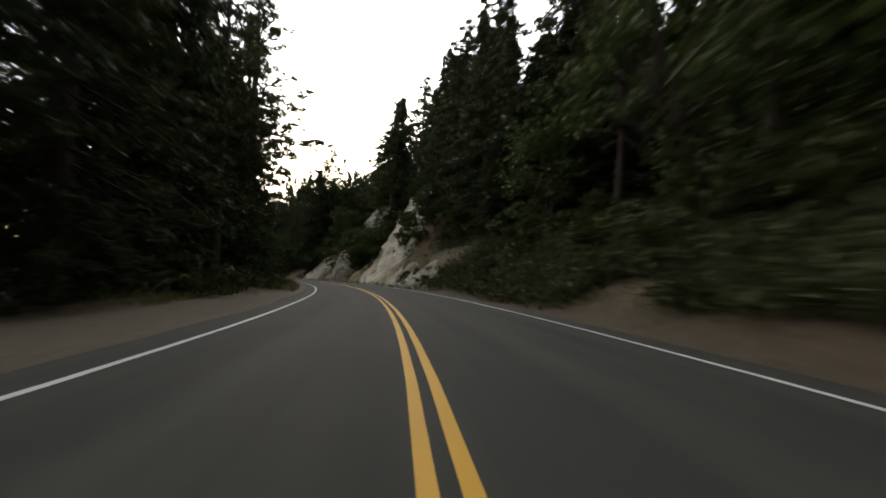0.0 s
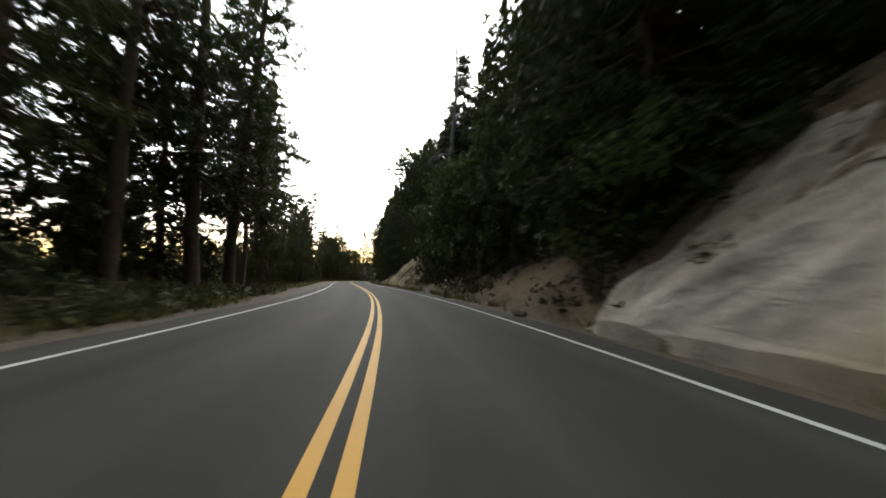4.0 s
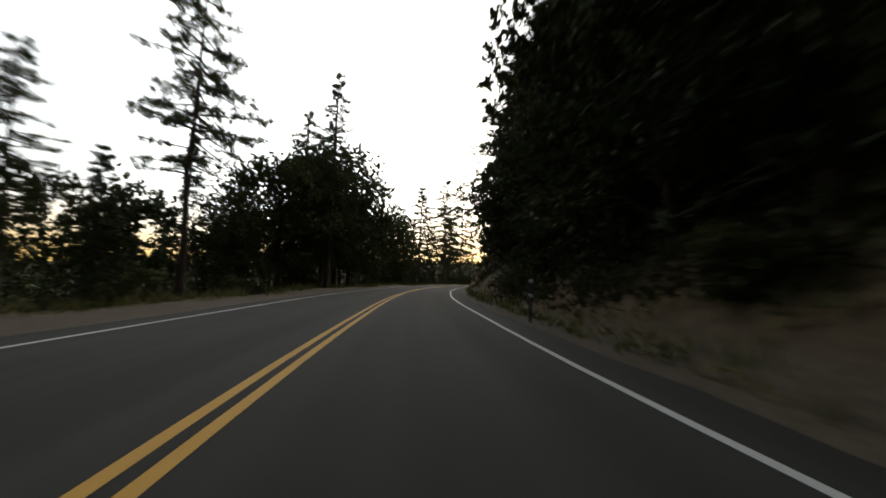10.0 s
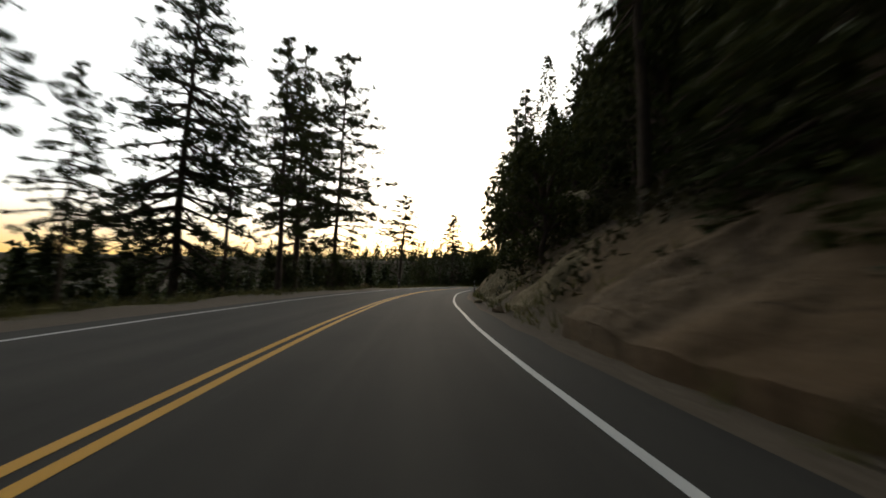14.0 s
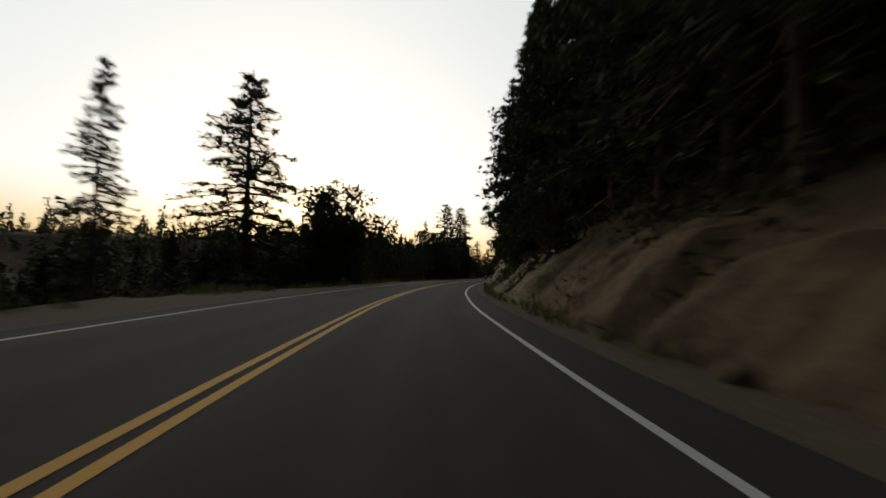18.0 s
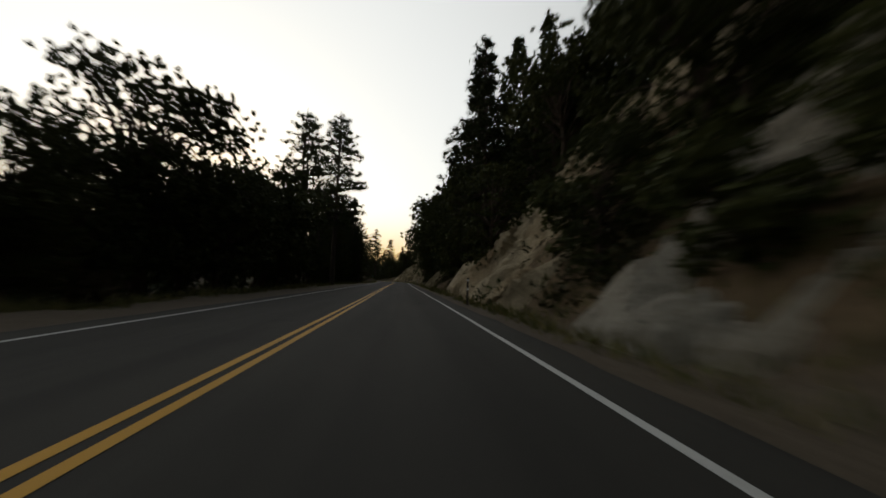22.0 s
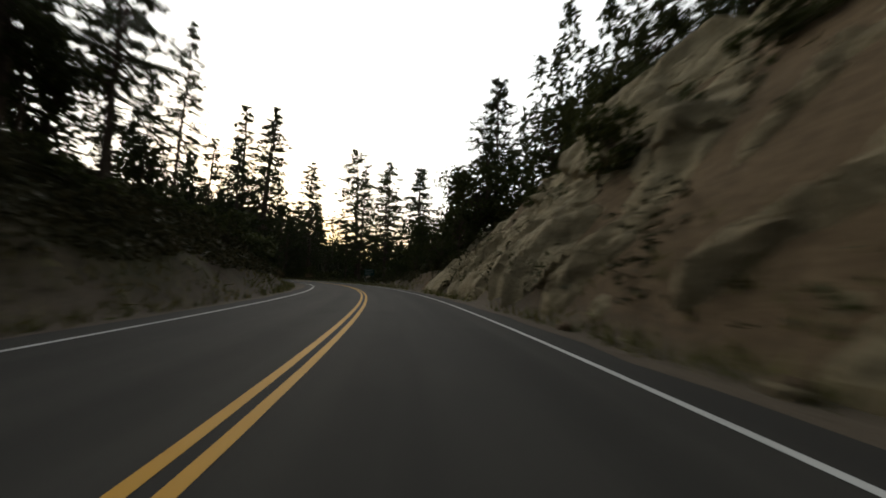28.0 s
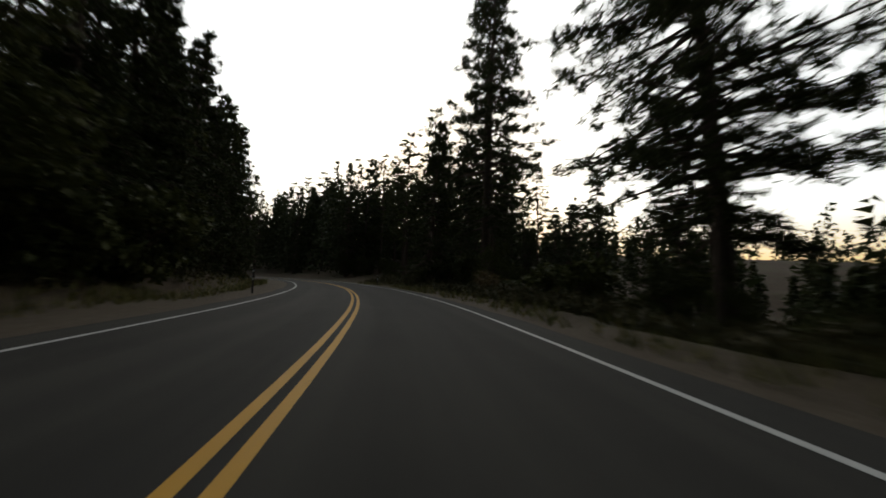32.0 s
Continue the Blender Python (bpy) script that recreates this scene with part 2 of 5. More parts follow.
def paint_material(name, colour, worn):
    m, nt, bsdf = material(name, 0.6)
    f = noise_fac(nt, 7.0, 8.0, 0.75)
    g = noise_fac(nt, 0.5, 3.0)
    col = mix(nt, ramp(nt, g, [(0.4, (0, 0, 0)), (0.7, (0.35, 0.35, 0.35))]), colour, tuple(v * 0.6 for v in colour))
    col = mix(nt, ramp(nt, f, [(worn, (0, 0, 0)), (worn + 0.08, (0.9, 0.9, 0.9))]), col, (0.08, 0.075, 0.07))
    nt.links.new(col, bsdf.inputs["Base Color"])
    return m


WHITE_PAINT = paint_material("white_road_paint", (0.55, 0.55, 0.53), 0.58)
YELLOW_PAINT = paint_material("yellow_road_paint", (0.55, 0.29, 0.025), 0.6)
POST_DARK = simple("dark_post", (0.05, 0.045, 0.04), (0.1, 0.09, 0.08), 5.0, 0.7)
REFLECTOR = simple("white_reflector", (0.75, 0.75, 0.72), (0.85, 0.85, 0.82), 8.0, 0.25)
SIGN_GREEN = simple("faded_green_sheet", (0.012, 0.05, 0.036), (0.018, 0.07, 0.05), 2.0, 0.4)
SIGN_BAR = simple("pale_sign_bars", (0.22, 0.25, 0.21), (0.3, 0.32, 0.28), 4.0, 0.5)

# ---------------------------------------------------------------- the road's line
CURVE_STEP = 25.0
CURVE = [69.9, 67.7, 65.6, 57.3, 33.8, 9.1, -1.7, -18.8, -45.1, -53.8, -53.2, -54.7, -58.9, -56.6, -36.0, -9.8, 3.8, 1.9, -5.1, -0.8, 21.5, 50.7, 65.8, 67.4, 67.4]          # bend per metre, times 10000, to the left
S_MIN, S_MAX, S_STEP = -500.0, 1300.0, 0.5
SS = np.arange(S_MIN, S_MAX, S_STEP)
knots = np.arange(len(CURVE)) * CURVE_STEP
kap = np.interp(SS, np.concatenate([[-60.0, -25.0], knots, [690.0, 730.0]]), np.concatenate([[0.0, CURVE[0]], CURVE, [CURVE[-1], 0.0]])) * 1e-4
HEAD = np.concatenate([[0], np.cumsum((kap[1:] + kap[:-1]) / 2 * S_STEP)])
zero = int(round(-S_MIN / S_STEP))
HEAD += radians(-1.974) - HEAD[zero]
mid = (HEAD[1:] + HEAD[:-1]) / 2
CX = np.concatenate([[0], np.cumsum(-np.sin(mid) * S_STEP)])
CY = np.concatenate([[0], np.cumsum(np.cos(mid) * S_STEP)])
CX += 0.659 - CX[zero]
CY += -0.033 - CY[zero]


def plan(s, u):
    """x, y of a place s metres along the yellow line and u metres to the right of it."""
    s, u = np.asarray(s, float), np.asarray(u, float)
    x, y, a = np.interp(s, SS, CX), np.interp(s, SS, CY), np.interp(s, SS, HEAD)
    near = np.clip(u, -70, 70)
    return x + np.cos(a) * near + (u - near), y + np.sin(a) * near


def along(x, y):
    j = int(((CX - x) ** 2 + (CY - y) ** 2).argmin())
    return SS[j], (x - CX[j]) * math.cos(HEAD[j]) + (y - CY[j]) * math.sin(HEAD[j])


def lattice(x, y, seed=0):
    """Smooth noise from 0 to 1 on a unit lattice."""
    x, y = np.asarray(x, float), np.asarray(y, float)
    i, j = np.floor(x), np.floor(y)
    fx, fy = x - i, y - j
    fx, fy = fx * fx * (3 - 2 * fx), fy * fy * (3 - 2 * fy)

    def h(p, q):
        v = np.sin(p * 127.1 + q * 311.7 + seed * 74.7) * 43758.5453
        return v - np.floor(v)
    return (h(i, j) * (1 - fx) + h(i + 1, j) * fx) * (1 - fy) + (h(i, j + 1) * (1 - fx) + h(i + 1, j + 1) * fx) * fy


def fractal(x, y, seed=0, octaves=4):
    v, w, n = 0, 0.5, 0
    for o in range(octaves):
        v = v + w * lattice(x * 2 ** o, y * 2 ** o, seed + o)
        n += w
        w /= 2
    return v / n


PALE = "pale granite face with cracks, bare in the road cut"
TAN = "tan granite face with cracks, bare in the road cut"
LIGHT = "light tan granite face with cracks and bushes in the road cut"
GREY = "grey weathered rock face in the road cut, partly overgrown"
BROWN = "brown weathered rock and earth face in the road cut"
# rock faces: from, to, height, material, label, relief, lean along the road
ROCKS = [
    (33, 45, 4.6, GREY_ROCK, GREY, 0.4, 0.1), (46, 58, 15.5, GRANITE, PALE, 0.55, 0.42), (68.5, 77.5, 14.5, GREY_ROCK, GREY, 0.6, 0.05),
    (60, 64.5, 2.8, TAN_ROCK, TAN, 0.4, 0.1), (79.5, 90, 6.8, GRANITE, PALE, 0.45, -0.35), (94, 101, 2.2, BROWN_ROCK, BROWN, 0.5, 0.0),
    (127, 132.5, 2.6, BROWN_ROCK, BROWN, 0.5, 0.1), (134, 147, 5.4, TAN_ROCK, TAN, 0.5, 0.1), (149, 159, 2.6, BROWN_ROCK, BROWN, 0.45, 0.1),
    (203, 213, 2.4, BROWN_ROCK, BROWN, 0.5, 0.1), (220.5, 229.5, 16.0, LIGHT_ROCK, LIGHT, 0.5, 0.62), (235.5, 245.5, 5.4, LIGHT_ROCK, LIGHT, 0.7, 0.0),
    (247.5, 255, 2.8, BROWN_ROCK, BROWN, 0.5, 0.1), (256.5, 267.5, 3.5, TAN_ROCK, TAN, 0.6, 0.1), (269.5, 277, 9.0, TAN_ROCK, TAN, 0.7, 0.0), (279, 287.5, 7.4, LIGHT_ROCK, LIGHT, 0.6, 0.0),
    (300, 308.5, 2.4, BROWN_ROCK, BROWN, 0.5, 0.1), (310.5, 322, 3.0, BROWN_ROCK, BROWN, 0.55, 0.1), (323.5, 332, 2.6, BROWN_ROCK, BROWN, 0.6, 0.1),
    (333.5, 345.5, 4.0, TAN_ROCK, TAN, 0.6, 0.1), (349, 354, 1.6, TAN_ROCK, TAN, 0.4, 0.1), (355.5, 370.5, 12.0, LIGHT_ROCK, LIGHT, 0.7, 0.0), (372.5, 383, 7.2, TAN_ROCK, TAN, 0.8, 0.0),
    (384.5, 389, 10.5, TAN_ROCK, TAN, 0.8, 0.0), (396, 402, 8.0, GREY_ROCK, GREY, 0.7, 0.1), (407.5, 418, 13.5, LIGHT_ROCK, LIGHT, 0.9, -0.1), (419.5, 426.5, 6.6, LIGHT_ROCK, LIGHT, 0.7, -0.15),
    (430, 435, 2.0, BROWN_ROCK, BROWN, 0.5, 0.1), (443.5, 454.5, 6.6, TAN_ROCK, TAN, 0.7, -0.3),
    (476, 491, 4.4, TAN_ROCK, TAN, 0.7, 0.1), (494, 506.5, 8.0, TAN_ROCK, TAN, 0.9, 0.1), (508.5, 527, 17.0, TAN_ROCK, TAN, 1.0, 0.05),
    (529, 537.5, 12.0, TAN_ROCK, TAN, 1.0, 0.0), (539.5, 547, 9.5, TAN_ROCK, TAN, 0.9, 0.0), (548.5, 552.5, 5.5, TAN_ROCK, TAN, 0.7, 0.0), (554.5, 561, 1.5, BROWN_ROCK, BROWN, 0.4, 0.1)]
# the cut on the right: toe beyond the yellow line, steepness, height of the cut, slope of the wood above
CUT_S = SS[::2]
CUT_TOE = np.interp(CUT_S, [-20, 25, 40, 80, 92, 105, 185, 226, 290, 410, 450, 480, 548, 562, 580], [4.9, 4.9, 5.3, 5.4, 5.2, 5.8, 5.8, 5.4, 5.4, 5.8, 5.8, 5.6, 5.8, 6.0, 5.8])
CUT_HIGH = np.interp(CUT_S, [20, 40, 100, 220, 480, 500, 548, 562, 580], [1.0, 1.6, 1.4, 1.7, 1.8, 3.0, 2.6, 1.5, 0.2])
CUT_STEEP = np.interp(CUT_S, [20, 40, 548, 562, 580], [0.55, 0.8, 0.8, 0.6, 0.3])
HILL = np.interp(CUT_S, [0, 40, 90, 110, 200, 226, 400, 450, 510, 535, 550, 562, 580, 615, 645, 680], [0.5, 0.62, 0.65, 0.55, 0.5, 0.6, 0.6, 0.42, 0.25, 0.2, 0.1, -0.12, -0.25, -0.2, 0.0, 0.2])
for s0, s1, top, _, _, _, lean in ROCKS:
    win = np.clip((CUT_S - s0 + 4) / 4, 0, 1) * np.clip((s1 + lean * top * 0.6 + 4 - CUT_S) / 4, 0, 1)
    win = win * win * (3 - 2 * win)
    CUT_HIGH = np.maximum(CUT_HIGH, win * top * 0.93)
    CUT_STEEP = np.maximum(CUT_STEEP, 0.8 + win * min(0.65, 0.045 * top))
# the left side: verge, then a fall to the valley or a bank
LEFT_S = [-500, 18, 27, 90, 115, 240, 265, 390, 470, 492, 510, 545, 565, 585, 610, 1300]
LEFT_VERGE = [8.5, 8.5, 5.5, 5.5, 7.2, 7.8, 7.8, 7.8, 7.5, 6.5, 5.6, 5.6, 6.6, 7.2, 7.2, 7.2]
LEFT_BANK = [0.0, 0.0, 0.2, 0.3, -0.3, -0.3, -0.5, -0.5, 0.0, 1.5, 5.0, 5.5, 3.0, 0.8, 1.5, 1.5]
LEFT_HILL = [0.02, 0.02, 0.02, 0.0, -0.07, -0.1, -0.17, -0.17, -0.03, 0.05, 0.12, 0.15, 0.12, 0.1, 0.15, 0.15]


def height(s, u):
    s, u = np.asarray(s, float), np.asarray(u, float)
    s, u = np.broadcast_arrays(s, u)
    wob = 1.6 * (fractal(s / 9, u / 60, 3) - 0.5)
    toe = np.interp(s, CUT_S, CUT_TOE) + wob
    steep, high = np.interp(s, CUT_S, CUT_STEEP), np.interp(s, CUT_S, CUT_HIGH) * (0.75 + 0.5 * fractal(s / 13, u * 0, 5))
    out = np.maximum(u - toe, 0)
    rise = out * steep
    z = np.where(rise < high, rise, high + (rise - high) / np.maximum(steep, 0.05) * np.interp(s, CUT_S, HILL))
    level = np.interp(s, [470, 520], [0.5, 1.0])
    z = np.where(out > 45, z - (out - 45) * np.maximum(np.interp(s, CUT_S, HILL), 0) * level, z)
    z = np.maximum(z, -4.0)
    verge = np.interp(s, LEFT_S, LEFT_VERGE) + wob
    lout = np.maximum(-u - verge, 0)
    bank, hill = np.interp(s, LEFT_S, LEFT_BANK), np.interp(s, LEFT_S, LEFT_HILL)
    zl = bank * (1 - np.exp(-lout / 5.0)) + hill * np.minimum(lout, 70) 
    z = np.where(u > 0, z, zl)
    off = np.maximum(np.abs(u) - 4.3, 0)
    rough = np.minimum(off / 3, 1)
    z = z + rough * (0.35 * (fractal(s / 2.3, u / 2.3, 9) - 0.5) + 1.1 * np.minimum(off / 12, 1) * (fractal(s / 8, u / 8, 11) - 0.5))
    return z - 0.03 - 0.05 * np.minimum(off, 1)


def ground_at(x, y):
    s, u = along(x, y)
    return float(height(s, u))


# ---------------------------------------------------------------- mesh helpers
def mesh_of(name, verts, faces, mats, smooth=False, which=None):
    me = bpy.data.meshes.new(name)
    me.from_pydata(np.asarray(verts, float).tolist(), [], faces if isinstance(faces, list) else np.asarray(faces).tolist())
    for m in (mats if isinstance(mats, (list, tuple)) else [mats]):
        me.materials.append(m)
    if which is not None:
        me.polygons.foreach_set("material_index", np.asarray(which, np.int32))
    if smooth:
        me.polygons.foreach_set("use_smooth", np.ones(len(me.polygons), bool))
    me.update()
    return me


def thing(name, label, category, group=""):
    return tagged(new(name), label, category, group)


def part_of(name, mesh, parent, label=""):
    ob = new(name, mesh)
    ob.parent = parent
    return tagged(ob, label)


def part(name, bm, mat, parent, label=""):
    me = bpy.data.meshes.new(name)
    bm.to_mesh(me)
    bm.free()
    me.materials.append(mat)
    return part_of(name, me, parent, label)


def box(bm, size, at, bevel=0.0):
    made = bmesh.ops.create_cube(bm, size=1.0, matrix=Matrix.Translation(at) @ Matrix.Diagonal((*size, 1)))
    if bevel:
        bmesh.ops.bevel(bm, geom=list({e for v in made["verts"] for e in v.link_edges}), offset=bevel, segments=2, affect="EDGES")
    return bm


def grid_faces(n, m):
    i = np.arange(n - 1)[:, None] * m + np.arange(m - 1)[None, :]
    i = i.ravel()
    return np.stack([i, i + 1, i + m + 1, i + m], 1)[:, ::-1]


# ---------------------------------------------------------------- ground and road
def ground_sheet():
    s = np.concatenate([np.arange(-490, -60, 20), np.arange(-60, -15, 3), np.arange(-15, 660, 1.0), np.arange(660, 760, 4), np.arange(760, 1290, 25)])
    near = np.concatenate([np.arange(4.6, 12, 0.5), np.arange(12, 24, 0.9), np.arange(24, 60, 3), np.array([64, 70, 85, 110, 150, 220, 320, 500, 900, 1600, 2600])])
    u = np.concatenate([-near[::-1], [-3.9, 0, 3.9], near])
    sg, ug = np.meshgrid(s, u, indexing="ij")
    z = height(sg, ug) - np.where(np.abs(ug) < 4.5, 0.08, 0.0)
    x, y = plan(sg, ug)
    me = mesh_of("ground", np.stack([x.ravel(), y.ravel(), z.ravel()], 1), grid_faces(len(s), len(u)), GROUND, smooth=True)
    gravel = np.clip((np.where(ug < 0, np.interp(sg, LEFT_S, LEFT_VERGE), np.interp(sg, CUT_S, CUT_TOE)) + 0.7 - np.abs(ug)) / 0.9 + 1.2 * (fractal(sg / 3, ug / 1.5, 21) - 0.5), 0, 1)
    gravel = gravel * np.where(ug > 0, np.clip((sg - 25) / 20, 0.2, 1), 1)
    toe, high, steep = np.interp(sg, CUT_S, CUT_TOE), np.interp(sg, CUT_S, CUT_HIGH), np.interp(sg, CUT_S, CUT_STEEP)
    up = (ug - toe) * steep / np.maximum(high, 0.5)
    cut = np.clip((1.15 - up) * 2 + 2.0 * (fractal(sg / 5, ug / 3, 23) - 0.5), 0, 1) * np.clip((ug - toe) / 0.6, 0, 1) * np.clip((sg - 20) / 20, 0.15, 1) * np.clip((565 - sg) / 12, 0, 1)
    col = me.color_attributes.new("cover", "FLOAT_COLOR", "POINT")
    col.data.foreach_set("color", np.stack([gravel.ravel(), cut.ravel(), 0 * z.ravel(), 0 * z.ravel() + 1], 1).ravel().astype(np.float32))
    return tagged(new("ground", me), "brown hillside soil with gravel verges and forest duff", "ground", kind="structure")


# how far the painted lines stray from their even places, metres to the right along the road
DRIFT = {"": ([0, 1], [0.0, 0.0]),
         "centre": ([0, 26, 48, 68, 170, 200, 340, 370], [-0.36, -0.34, -0.2, 0.0, 0.0, 0.12, 0.12, 0.0]),
         "right": ([170, 200, 340, 370], [0.0, -0.14, -0.14, 0.0])}


def ribbon(name, u0, u1, z, mat, label, category, s0=-200, s1=720, step=2.0, edge=0.0, across=1, wander=0.0, drift_of=""):
    s = np.arange(s0, s1 + 0.1, step)
    w = np.linspace(u0, u1, across + 1)
    sg, ug = np.meshgrid(s, w, indexing="ij")
    ug = ug + wander * (fractal(sg / 7, ug * 0, 31) - 0.5) + np.interp(sg, *DRIFT[drift_of])
    if edge:
        ug[:, 0] += edge * (fractal(s / 1.7, s * 0, 33) - 0.5)
        ug[:, -1] += edge * (fractal(s / 1.9, s * 0, 35) - 0.5)
    x, y = plan(sg, ug)
    zz = np.full_like(x, z)
    n, m = len(s), across + 1
    verts = np.stack([x.ravel(), y.ravel(), zz.ravel()], 1)
    me = mesh_of(name, verts, grid_faces(n, m), mat)
    uv = me.uv_layers.new(name="along")
    loops = np.empty(len(me.loops), np.int32)
    me.loops.foreach_get("vertex_index", loops)
    uv.data.foreach_set("uv", np.stack([ug.ravel()[loops], sg.ravel()[loops]], 1).ravel().astype(np.float32))
    return tagged(new(name, me), label, category, kind="structure")


ground_sheet()
LANE = 3.6
ribbon("road", -LANE - 0.75, LANE + 0.7, 0.0, ASPHALT, "worn grey asphalt of a two-lane mountain road", "road", edge=0.35, across=8, step=1.5)
ribbon("edge_line_left", -LANE - 0.05, -LANE + 0.05, 0.005, WHITE_PAINT, "worn white edge line on grey asphalt", "road marking", wander=0.12)
ribbon("edge_line_right", LANE - 0.05, LANE + 0.05, 0.005, WHITE_PAINT, "worn white edge line on grey asphalt", "road marking", wander=0.12, drift_of="right")
ribbon("centre_line_left", -0.165, -0.055, 0.005, YELLOW_PAINT, "solid yellow centre line, one of a pair", "road marking", wander=0.06, drift_of="centre")
ribbon("centre_line_right", 0.055, 0.165, 0.005, YELLOW_PAINT, "solid yellow centre line, one of a pair", "road marking", wander=0.06, drift_of="centre")


# ---------------------------------------------------------------- rock faces on the cut
CLING = []         # places on the rock where bushes hold


def rock_face(s0, s1, top, mat, label, seed, bulge=0.7, lean=0.0):
    """A bare outcrop set into the cut from s0 to s1, reaching the height top."""
    ns, nw = max(10, int((s1 - s0 + 4) / 0.27)), max(14, int(top * 1.3 / 0.27))
    s = np.linspace(s0 - 2, s1 + 2, ns)
    w = np.linspace(-1.18 / nw, 1.12, nw)
    sg, wg = np.meshgrid(s, w, indexing="ij")
    below = wg < 0
    wg = np.maximum(wg, 0)
    sg2 = sg + lean * wg * top
    toe, steep = np.interp(sg2, CUT_S, CUT_TOE), np.interp(sg2, CUT_S, CUT_STEEP)
    ug = toe + wg * top / np.maximum(steep, 0.5)
    z = height(sg2, ug)
    edge = np.minimum(np.minimum((sg - s0) / 2.2 + 0.7, (s1 - sg) / 2.2 + 0.7), (1.05 - wg) * top / 2.5 + 0.2)
    h = wg * top
    edge = np.clip(edge + 2.2 * (fractal(sg / 4.1, h / 4.1, seed) - 0.5), 0, 1)
    # ribs and gullies that run aslant down the face, broad swells, and joints that step it
    ribs = 1 - np.abs(2 * fractal((sg + 0.55 * h) / 2.6, (h - 0.4 * sg) / 7.5, seed + 7) - 1)
    swell = fractal(sg / 6.5, h / 5.5, seed + 3, 3)
    cells = np.floor(7 * fractal((sg - 0.5 * h) / 3.4, (h + 0.3 * sg) / 2.2, seed + 13, 2)) / 7
    fine = fractal((sg + 0.4 * h) / 0.9, h / 1.3, seed + 29, 4) - 0.5
    off = edge * (0.1 + bulge * (1.6 * ribs + 2.2 * swell + 0.9 * cells - 2.35)) + (0.3 + 0.5 * bulge) * edge * fine - (1 - edge) * 1.0
    off = np.where(h < 1.2, np.minimum(off, 0.5 + 0.3 * h), off)
    phi = np.arctan(steep)
    a = np.interp(sg2, SS, HEAD)
    x, y = plan(sg2, ug)
    z = z - np.where(below | (h == 0), 0.6, 0) - below * 1.2
    base = np.stack([x, y, z], -1).reshape(-1, 3)
    out = np.stack([-np.cos(a) * np.sin(phi), -np.sin(a) * np.sin(phi), np.cos(phi)], -1).reshape(-1, 3)
    off, hf, sf, ef = off.ravel(), h.ravel(), sg.ravel(), edge.ravel()
    faces = grid_faces(ns, nw)
    # blocks: the face breaks along joints into irregular pieces
    r = np.random.default_rng(seed)
    size = 2.3 + 0.12 * top
    count = max(3, int((s1 - s0 + 2) * top / size ** 2))
    cs, ch = r.uniform(s0 - 1, s1 + 1, count), r.uniform(0, top, count)
    fs, fh = sf[faces].mean(1), hf[faces].mean(1)
    warp = 1.2 * (fractal(fs / 1.1, fh / 1.1, seed + 41) - 0.5)
    cell = ((fs[:, None] + warp[:, None] - cs) ** 2 + 1.5 * (fh[:, None] + 0.35 * (fs[:, None] - cs) - ch) ** 2).argmin(1)
    tilt = r.normal(0, 0.05, (count, 2)) * bulge
    push = r.uniform(-0.13, 0.13, count) * bulge
    ob = thing("rock_face", label, "rock", "rock faces along the cut")
    mx, my = plan((s0 + s1) / 2, float(np.interp((s0 + s1) / 2, CUT_S, CUT_TOE)))
    origin = np.array([float(mx), float(my), 0.0])
    holds = []
    ob.location = origin
    for c in range(count):
        q = faces[cell == c]
        if len(q) < 3 or ef[q].mean() < 0.12:
            continue
        used, inv = np.unique(q, return_inverse=True)
        q = inv.reshape(-1, 4)
        o = off[used] + ef[used] * (push[c] + tilt[c, 0] * (sf[used] - cs[c]) + tilt[c, 1] * (hf[used] - ch[c]))
        front = base[used] + out[used] * o[:, None]
        back = base[used] + out[used] * (np.minimum(o, 0) - 0.9)[:, None]
        seen = {}
        for k in range(4):
            for i, j in zip(q[:, k].tolist(), q[:, (k + 1) % 4].tolist()):
                seen[(i, j)] = 1
        n = len(used)
        rim = [(j, i, i + n, j + n) for (i, j) in seen if (j, i) not in seen]
        me = mesh_of("block", np.concatenate([front, back]) - origin, q.tolist() + rim, mat)
        part_of("block", me, ob)
        holds.append(np.concatenate([front, (sf[used] + lean * hf[used])[:, None], hf[used][:, None]], 1)[ef[used] > 0.3])
    CLING.append((s1 - s0, top, np.concatenate(holds)))
    return ob


for number, (s0, s1, top, mat, label, bulge, lean) in enumerate(ROCKS):
    rock_face(s0, s1, top, mat, label, 100 + number * 17, bulge, lean)


# ---------------------------------------------------------------- plants
def tube(points, radii, sides=6):
    pts = np.asarray(points, float)
    n = len(pts)
    d = np.gradient(pts, axis=0)
    d /= np.linalg.norm(d, axis=1)[:, None] + 1e-9
    ref = np.where(np.abs(d[:, 2:3]) > 0.8, np.array([[1.0, 0, 0]]), np.array([[0, 0, 1.0]]))
    p = np.cross(d, ref)
    p /= np.linalg.norm(p, axis=1)[:, None] + 1e-9
    q = np.cross(d, p)
    ang = np.arange(sides) * 2 * math.pi / sides
    ring = pts[:, None] + np.asarray(radii)[:, None, None] * (np.cos(ang)[None, :, None] * p[:, None] + np.sin(ang)[None, :, None] * q[:, None])
    v = ring.reshape(-1, 3)
    f = []
    for i in range(n - 1):
        for k in range(sides):
            f.append((i * sides + k, i * sides + (k + 1) % sides, (i + 1) * sides + (k + 1) % sides, (i + 1) * sides + k))
    return v, f


